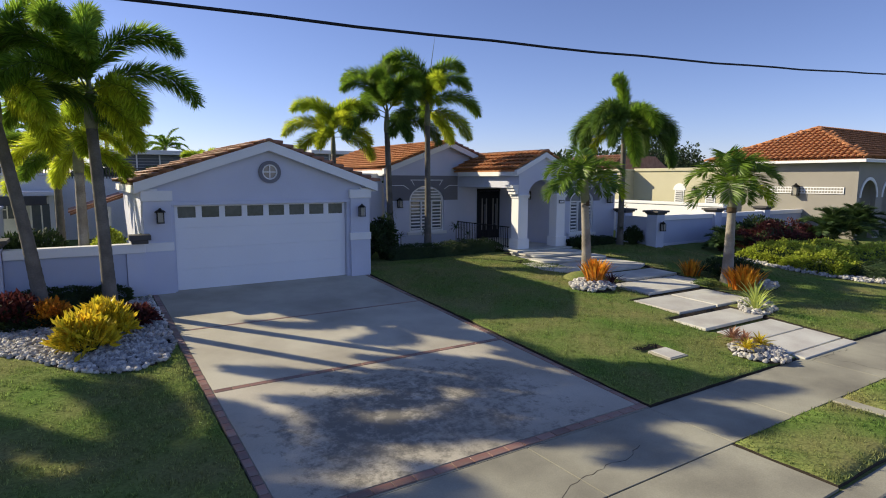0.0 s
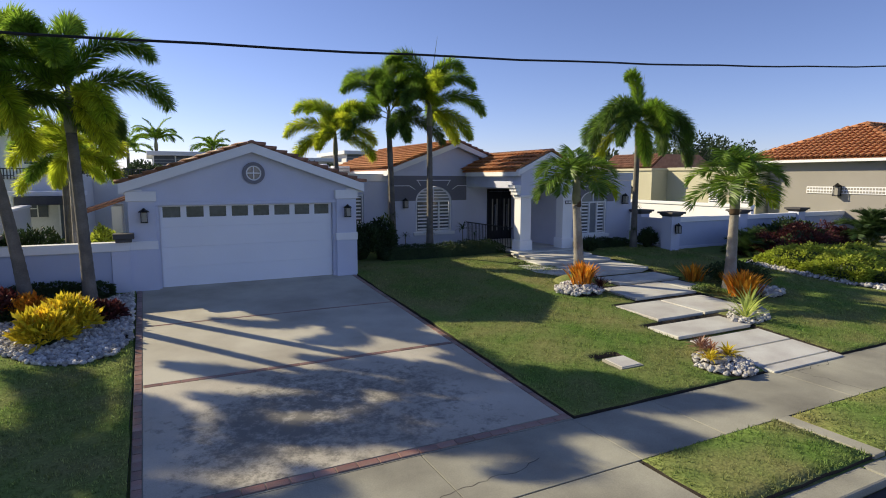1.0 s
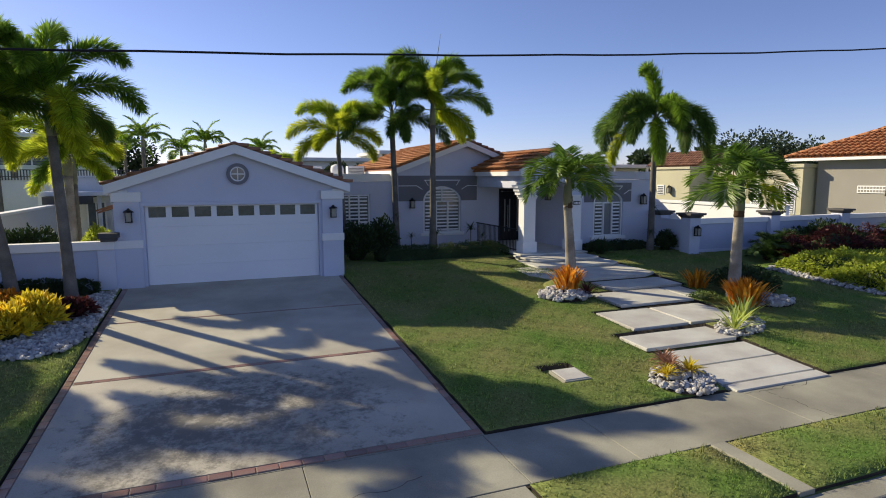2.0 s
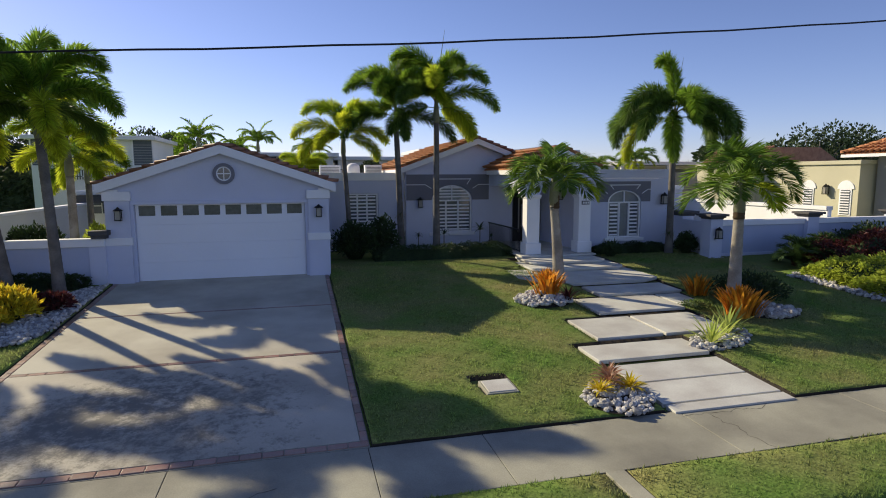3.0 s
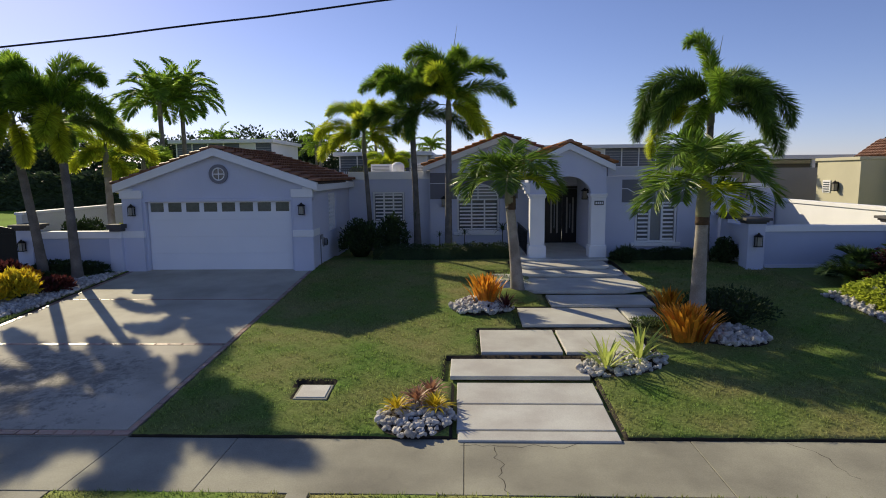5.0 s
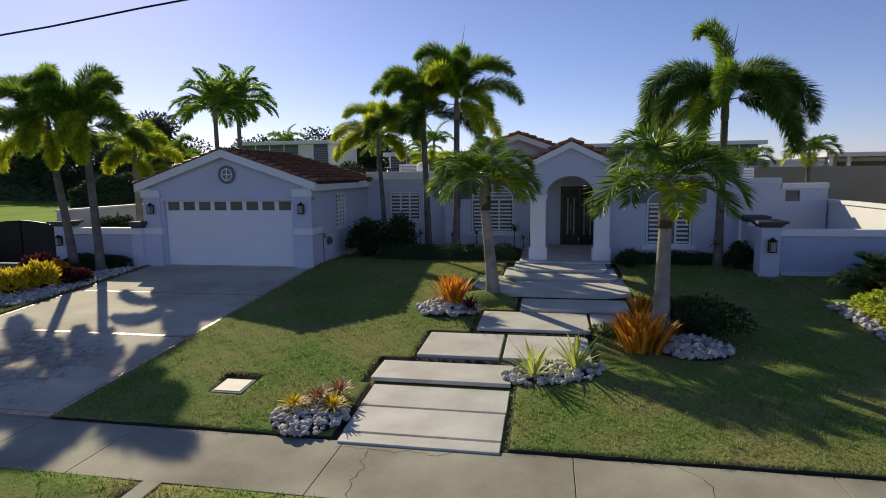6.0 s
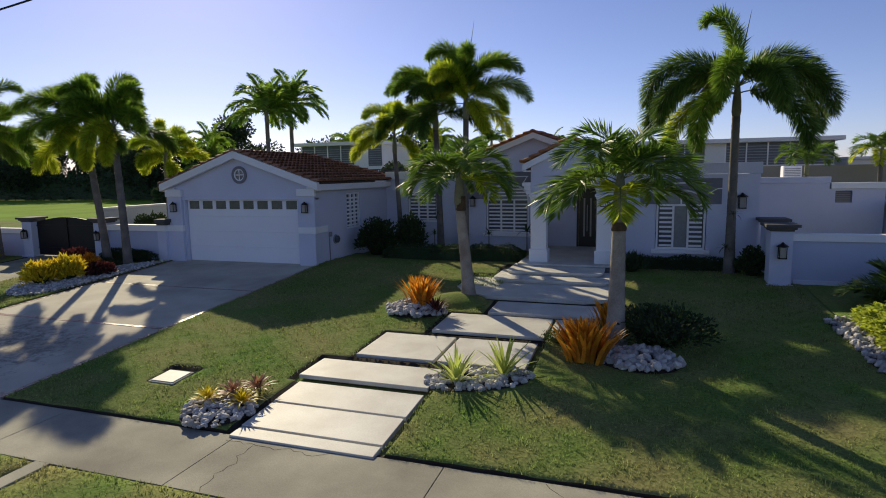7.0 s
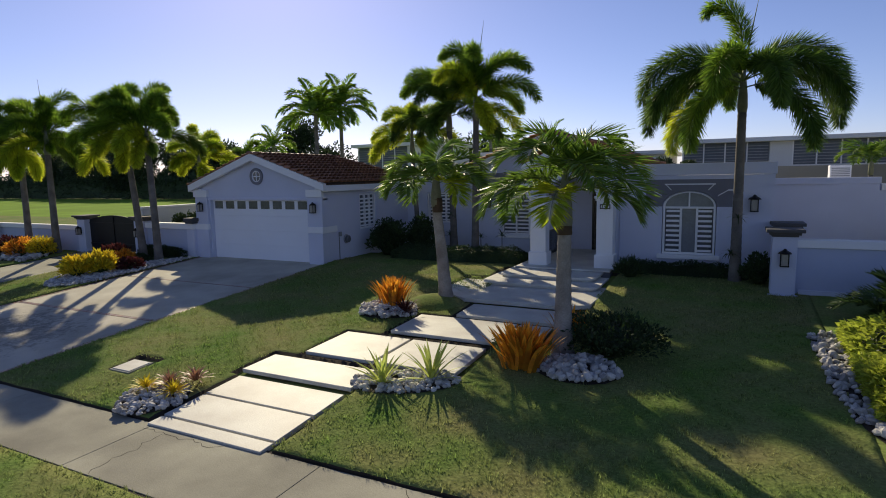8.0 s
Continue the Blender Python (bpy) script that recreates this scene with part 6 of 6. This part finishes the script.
def glazed_block(x0, x1, y0, y1, z1, sill, label, pitch=1.25):
    """A white flat-roofed house far off whose upper floor is one long band of louvred glass between white mullions."""
    t = thing("far_house", label, "house", ((x0 + x1) / 2, y0, 0.6))
    part("wall", boxes((x0, x1, y0, y1, 0.4, sill), (x0, x1, y0 + 0.25, y1, sill, z1 - 0.3)), M_FARW, t)
    part("roof", boxes((x0 - 0.4, x1 + 0.4, y0 - 0.6, y1, z1 - 0.298, z1), bevel=0.03), M_FARW, t)
    n = int((x1 - x0) / pitch)
    w = (x1 - x0) / n
    for k in range(n):
        a = x0 + k * w
        if k % 6 == 4:
            part("wall_pier", boxes((a, a + w, y0 + 0.06, y0 + 0.249, sill, z1 - 0.3)), M_FARW, t)
            continue
        win = part("window", boxes((a + 0.05, a + w - 0.05, y0 + 0.12, y0 + 0.249, sill + 0.001, z1 - 0.3)), M_FARD, t)
        part("window_frame", boxes((a - 0.04, a + 0.04, y0 + 0.04, y0 + 0.119, sill + 0.001, z1 - 0.3)), M_WHITE, win)
        part("louvres", boxes(*[(a + 0.06, a + w - 0.06, y0 + 0.08, y0 + 0.11, sill + 0.12 + 0.2 * q, sill + 0.17 + 0.2 * q) for q in range(int((z1 - 0.45 - sill) / 0.2))]), M_GREYM, win)
    return t


glazed_block(-12.2, -4.0, 47, 55, 6.8, 4.6, "white two-storey flat-roofed house far behind the garage")
glazed_block(2.5, 9.5, 44, 52, 5.5, 4.0, "white flat-roofed house with a long glazed upper floor", 1.4)
far_block(-3.0, 1.8, 40, 46, 3.9, "low white flat-roofed house behind the garden", 1, seed=3)
far_block(10.0, 16.0, 46, 54, 5.3, "white flat-roofed house behind the palms", 1, seed=4)
glazed_block(17.0, 30.8, 46, 54, 5.95, 4.05, "white house with a long band of louvred windows", 1.3)
fw = thing("rear_boundary_wall", "long grey rendered wall behind the flat roofs", "wall", (28, 36, 0.6), kind="structure")
part("wall_panel", boxes((22.0, 41.0, 35.6, 35.8, 0.4, 3.9)), M_GWALL, fw)
cp = thing("far_house", "white slab-roofed terrace house in the distance", "house", (38, 46, 0.6))
part("wall", boxes((31.6, 35.3, 46, 52, 0.4, 4.3), (35.31, 46, 49, 52, 0.4, 4.6)), M_FARW, cp)
part("roof", boxes((35.3, 47, 45.6, 52, 4.62, 4.95), (31.5, 35.29, 45.8, 52, 4.302, 4.5), bevel=0.03), M_FARW, cp)
for x in (35.7, 36.9, 40.5, 44.5):
    part("post", boxes((x - 0.12, x + 0.12, 45.8, 46.04, 0.5, 4.618)), M_WHITE, cp)
part("window", boxes((37.5, 45.5, 48.9, 48.998, 2.2, 4.3)), M_FARD, cp)
lh = thing("neighbour_house", "white neighbouring house with a slab-roofed terrace behind the garden wall", "house", (-1.5, 28, 0.6))
part("wall", boxes((-2.7, -0.42, 28.0, 32.9, 0.4, 3.72)), M_FARW, lh)
part("parapet", boxes((-2.8, -0.3, 27.9, 28.1, 3.722, 3.80), bevel=0.02), M_FARW, lh)
part("terrace_roof", boxes((-2.9, -0.3, 26.3, 27.99, 2.95, 3.13), bevel=0.025), M_WHITE, lh)
for x in (-2.72, -0.62):
    part("post", boxes((x - 0.07, x + 0.07, 26.42, 26.56, 0.5, 2.949)), M_WHITE, lh)
w = part("window", boxes((-2.45, -1.75, 27.94, 27.999, 2.05, 2.75)), M_FARD, lh)
part("window_frame", boxes((-2.12, -2.08, 27.91, 27.939, 2.05, 2.75), (-2.45, -2.13, 27.91, 27.939, 2.38, 2.42)), M_WHITE, w)
w = part("glass_door", boxes((-1.35, -0.65, 27.94, 27.999, 0.7, 2.6)), M_FARD, lh)
part("door_frame", boxes((-1.38, -1.32, 27.91, 27.939, 0.7, 2.65), (-1.03, -0.98, 27.91, 27.939, 0.7, 2.65), (-0.68, -0.62, 27.91, 27.939, 0.7, 2.65)), M_WHITE, w)

aw = thing("awning", "dark fabric awning under the edge of the terrace roof", "awning", (-1.5, 26.4, 2.9))
part("canopy", prism(bmesh.new(), [(-2.55, 2.90), (-0.75, 2.90), (-0.75, 2.94), (-2.55, 2.94)], 26.0, 27.0), M_CAP, aw)
part("valance", boxes((-2.55, -0.75, 25.96, 25.998, 2.62, 2.94)), M_CAP, aw)

# covered patio behind the garage, with a small chair under it
pt = thing("patio_shelter", "small tiled lean-to patio shelter on white posts", "shelter", (0.9, 23.5, 0.6))
sh = bmesh.new()
prism(sh, [(-0.05, 2.40), (1.55, 2.98), (1.55, 3.05), (-0.05, 2.47)], 22.6, 25.2)
roof = part("roof", sh, M_TILE, pt, "weathered tile lean-to roof")
for k in range(9):
    tl = bmesh.new()
    prism(tl, [(-0.10, 2.475), (1.52, 3.062), (1.52, 3.11), (-0.10, 2.535)], 22.6 + k * 0.29, 22.74 + k * 0.29)
    part("tile_course", tl, M_TILE, roof)
for y in (22.8, 25.0):
    part("post", boxes((0.80, 1.12, y - 0.13, y + 0.13, 0.5, 2.66)), M_WHITE, pt)
ch = thing("patio_chair", "dark metal patio chair under the shelter", "chair", (1.35, 21.9, 0.66))
part("seat", boxes((1.12, 1.58, 21.7, 22.15, 1.10, 1.14), bevel=0.01), M_CAP, ch)
part("backrest", boxes((1.12, 1.16, 21.7, 22.15, 1.30, 1.62), bevel=0.01), M_CAP, ch)
for x in (1.13, 1.54):
    for y in (21.71, 22.11):
        part("leg", boxes((x, x + 0.03, y, y + 0.03, 0.65, 1.62 if x < 1.2 else 1.099)), M_CAP, ch)


def crack(x, y, ang, n, seed, z=0.0135):
    """A fine jagged crack in the paving, a shallow dark strip."""
    rnd = random.Random(seed)
    bm = bmesh.new()
    prev = None
    for i in range(n):
        w = 0.002 + 0.004 * rnd.random()
        s, c = math.sin(ang), math.cos(ang)
        pair = (bm.verts.new((x - s * w, y + c * w, z)), bm.verts.new((x + s * w, y - c * w, z)))
        if prev:
            bm.faces.new((prev[0], prev[1], pair[1], pair[0]))
        prev = pair
        q = ang + rnd.uniform(-0.7, 0.7)
        x, y = x + math.cos(q) * 0.11, y + math.sin(q) * 0.11
    part("crack", bm, M_SOIL, pavement)


crack(13.0, 4.24, 1.75, 13, 1)
crack(12.4, 5.45, 0.05, 20, 3)
crack(16.9, 5.6, -1.3, 11, 5)
crack(4.2, 4.4, 0.1, 22, 6)

# lattice fence behind the garage, back garden wall
lat = thing("lattice_fence", "dark lattice fence along the back garden", "fence", (4, 33, 0.6))
part("rail", boxes((-6, 16, 33.0, 33.05, 4.08, 4.13), (-6, 16, 33.0, 33.05, 3.75, 3.79)), M_CAP, lat)
for k in range(170):
    part("lattice_slat", boxes((-6 + k * 0.13, -5.955 + k * 0.13, 33.0, 33.04, 3.6, 4.13)), M_CAP, lat)
part("wall_panel", boxes((-6, 16, 33.06, 33.3, 0.4, 3.7)), M_FARW, lat)
solid("far_lawn", boxes((-120, -2.32, 17.5, 66, 0.3, 0.66)), M_FARL, "bright sunny green lawn beyond the gate", "lawn", kind="structure")
hedge("far_hedge", -130, -13, 66, 67.5, 4.6, M_TREE, "long dark hedge bounding the sunny lawn", 14000, 0.6, 41, 0.25)
# the tall hedge is added to darken and shade the far lawn
hedge("tall_hedge", -34, -5, 51, 53, 3.2, M_TREE, "tall dark hedge added to shade the far side lawn", 8000, 0.5, 42, 0.12)
hedge("garden_shrub", -1.6, -0.1, 17.0, 18.0, 1.40, M_HEDGE, "dark leafy shrub just behind the garden wall", 4500, 0.11, 43, 0.35, "shrub")
hedge("garden_shrub", 0.45, 1.15, 17.1, 17.9, 1.56, M_LIME, "lime green shrub just behind the garden wall", 2200, 0.11, 44, 0.4, "shrub")
sw = thing("side_garden_wall", "low white side garden wall with coping", "wall", (-0.5, 24, 0.7), kind="structure")
part("wall_panel", boxes((-2.3, -2.1, 16.3, 26.2, 0.4, 2.54)), M_FARW, sw)
part("coping", boxes((-2.36, -2.04, 16.3, 26.2, 2.542, 2.63), bevel=0.01), M_WHITE, sw)


def tree(x, y, z0, h, r, label, seed, n=2600, leaf=0.35):
    """A broad tree: trunk, a few limbs, and leaf clumps with gaps between them."""
    rnd = random.Random(seed)
    t = thing("tree", label, "tree", (x, y, z0), group="far trees")
    bm = bmesh.new()
    lathe(bm, [(0.30, z0 - 0.1), (0.22, z0 + h * 0.25), (0.14, z0 + h * 0.5, 0.1, 0), (0.05, z0 + h * 0.8, 0.2, 0.1)], 8, x, y)
    part("trunk", bm, M_TRUNK, t)
    cl = [(Vector((x + rnd.uniform(-1, 1) * r * 0.75, y + rnd.uniform(-1, 1) * r * 0.6, z0 + h * rnd.uniform(0.35, 0.9))), r * rnd.uniform(0.25, 0.5)) for _ in range(12)]
    for c, q in cl[:4]:
        limb = bmesh.new()
        a = Vector((x, y, z0 + h * 0.35))
        lathe(limb, [(0.10, 0), (0.03, (c - a).length)], 6)
        limb.transform(Matrix.Translation(a) @ (c - a).to_track_quat("Z", "Y").to_matrix().to_4x4())
        part("limb", limb, M_TRUNK, t)

    def place(k):
        c, q = cl[k.randrange(len(cl))]
        d = Vector((k.gauss(0, 1), k.gauss(0, 1), k.gauss(0, 0.8))).normalized()
        return c + d * q * k.uniform(0.55, 1.05), d

    v, f = leaf_cloud(n, leaf, seed, place, 0.6)
    tagged(part("crown", mesh_np("crown", v, f, M_TREE), M_TREE, t), kind="stuff")


rt = random.Random(5)
for i in range(20):
    tree(-110 + i * 5.4 + rt.uniform(-1, 1), 68 + rt.uniform(-1, 5), 0.6, rt.uniform(7, 11), rt.uniform(4.0, 5.5), "dark leafy tree in the far tree line", 100 + i, 6500, 0.42)
for i, (x, y, h, r) in enumerate(((1.5, 36, 4.1, 1.8), (5.5, 40, 4.2, 1.8), (12.5, 37, 4.6, 1.8), (17.5, 34, 4.4, 1.6))):
    tree(x, y, 0.6, h - 0.45, r, "leafy dark green tree behind the house", 140 + i, 14000 + int(5000 * r), 0.17)
for i in range(5):
    tree(60 + i * 3.5, 48 + i * 1.0, 0.6, 8.2, 3.6, "dark leafy tree beyond the neighbouring roof", 150 + i, 1500, 0.4)
for i in range(4, 14):
    tree(44 + i * 6, 70 + rt.uniform(-4, 6), 0.6, rt.uniform(5, 7), 4.5, "dark leafy tree in the distance", 170 + i, 1800, 1.0)

# ---------------------------------------------------------------- bricks of the driveway bands
SLOPE = math.degrees(math.atan(0.066))
BR = {}


def brick(parent, x, y, lx, ly):
    key = (round(lx, 3), round(ly, 3))
    if key not in BR:
        BR[key] = mesh_of("brick", boxes((-lx / 2, lx / 2, -ly / 2, ly / 2, -0.05, 0.0), bevel=0.006), M_BRICK)
    ob = new("brick", BR[key])
    ob.parent = parent
    ob.matrix_parent_inverse = parent.matrix_basis.inverted()
    ob.matrix_basis = pose(x, y, ground_z(y) + 0.024 + random.uniform(-0.003, 0.003), SLOPE if y > 5.75 else 1.5, 0, random.uniform(-0.6, 0.6))


part("mortar_bed", sloped_box(1.58, 7.58, 5.64, 16.35, 0.012, 0.1), M_SIDE, drive)
for k in range(21):
    brick(drive, 1.59 + 0.14 + k * 0.285, 5.74, 0.272, 0.14)
for k in range(20):
    brick(drive, 1.86 + k * 0.285, 9.37, 0.272, 0.105)
    brick(drive, 1.96 + k * 0.285, 12.72, 0.272, 0.06)
for k in range(48):
    brick(drive, 1.643, 5.95 + k * 0.215, 0.115, 0.206)

for k in range(36):
    brick(drive, 7.52, 5.95 + k * 0.285, 0.10, 0.272)

# ---------------------------------------------------------------- grass blades
keep_out = [(12.1, 14.7, 5.6, 8.75), (12.72, 16.16, 8.75, 10.48), (13.7, 17.0, 10.48, 11.92), (14.35, 17.3, 11.9, 15.1), (13.9, 17.6, 15.0, 18), (9.55, 10.25, 6.7, 7.5),
            (12.15, 13.5, 11.2, 12.35), (17.3, 18.7, 9.15, 10.2), (14.6, 16.25, 7.75, 8.85), (11.1, 12.3, 5.6, 6.75), (9.2, 14.3, 17.6, 19)]


def blades(x0, x1, y0, y1, density, lift, seed, name="grass"):
    rng = np.random.default_rng(seed)
    n = int((x1 - x0) * (y1 - y0) * density)
    x, y = rng.uniform(x0, x1, n), rng.uniform(y0, y1, n)
    ok = np.ones(n, bool)
    for a, b, c, d in keep_out:
        ok &= ~((x > a) & (x < b) & (y > c) & (y < d))
    if x0 < 1 and y0 > 5:
        ok &= y < np.interp(x, [-1.85, -1.3, -0.75, -0.2, 0.3, 0.75, 1.25, 1.53], [12.7, 12.5, 12.0, 11.2, 10.8, 10.72, 10.95, 11.8])
    x, y = x[ok], y[ok]
    n = len(x)
    z = np.where(y < 5.6, 0, np.minimum(0.066 * (y - 5.6), 0.72)) + lift
    a, h, w = rng.uniform(0, 2 * np.pi, n), rng.uniform(0.022, 0.05, n), rng.uniform(0.005, 0.010, n)
    tuft = sum(np.sin(x * f + p) * np.sin(y * g + q) for f, g, p, q in ((7.1, 9.3, 0.4, 1.9), (15.7, 12.9, 2.2, 0.7), (29.0, 33.0, 1.1, 3.0), (-21.0, 26.0, 0.2, 2.4)))
    h = h * np.clip(0.85 + 0.42 * tuft, 0.25, 1.9)
    lx, ly = rng.normal(0, 0.018, n), rng.normal(0, 0.018, n)
    v = np.empty((n, 3, 3))
    v[:, 0] = np.stack([x - np.cos(a) * w, y - np.sin(a) * w, z], 1)
    v[:, 1] = np.stack([x + np.cos(a) * w, y + np.sin(a) * w, z], 1)
    v[:, 2] = np.stack([x + lx, y + ly, z + h], 1)
    me = bpy.data.meshes.new(name)
    me.vertices.add(3 * n)
    me.vertices.foreach_set("co", v.reshape(-1))
    me.loops.add(3 * n)
    me.loops.foreach_set("vertex_index", np.arange(3 * n, dtype=np.int32))
    me.polygons.add(n)
    me.polygons.foreach_set("loop_start", np.arange(0, 3 * n, 3, dtype=np.int32))
    me.update(calc_edges=True)
    me.materials.append(M_BLADE)
    tagged(new(name, me), "short mown grass blades of the lawn", "grass", kind="stuff")


blades(7.62, 21.8, 5.66, 17.4, 900, 0.05, 1)
blades(-1.85, 1.55, 5.66, 12.7, 1100, 0.05, 2)
blades(7.49, 10.34, 2.89, 4.2, 1200, 0.025, 3)
blades(10.64, 22, 2.89, 4.2, 1000, 0.025, 4)
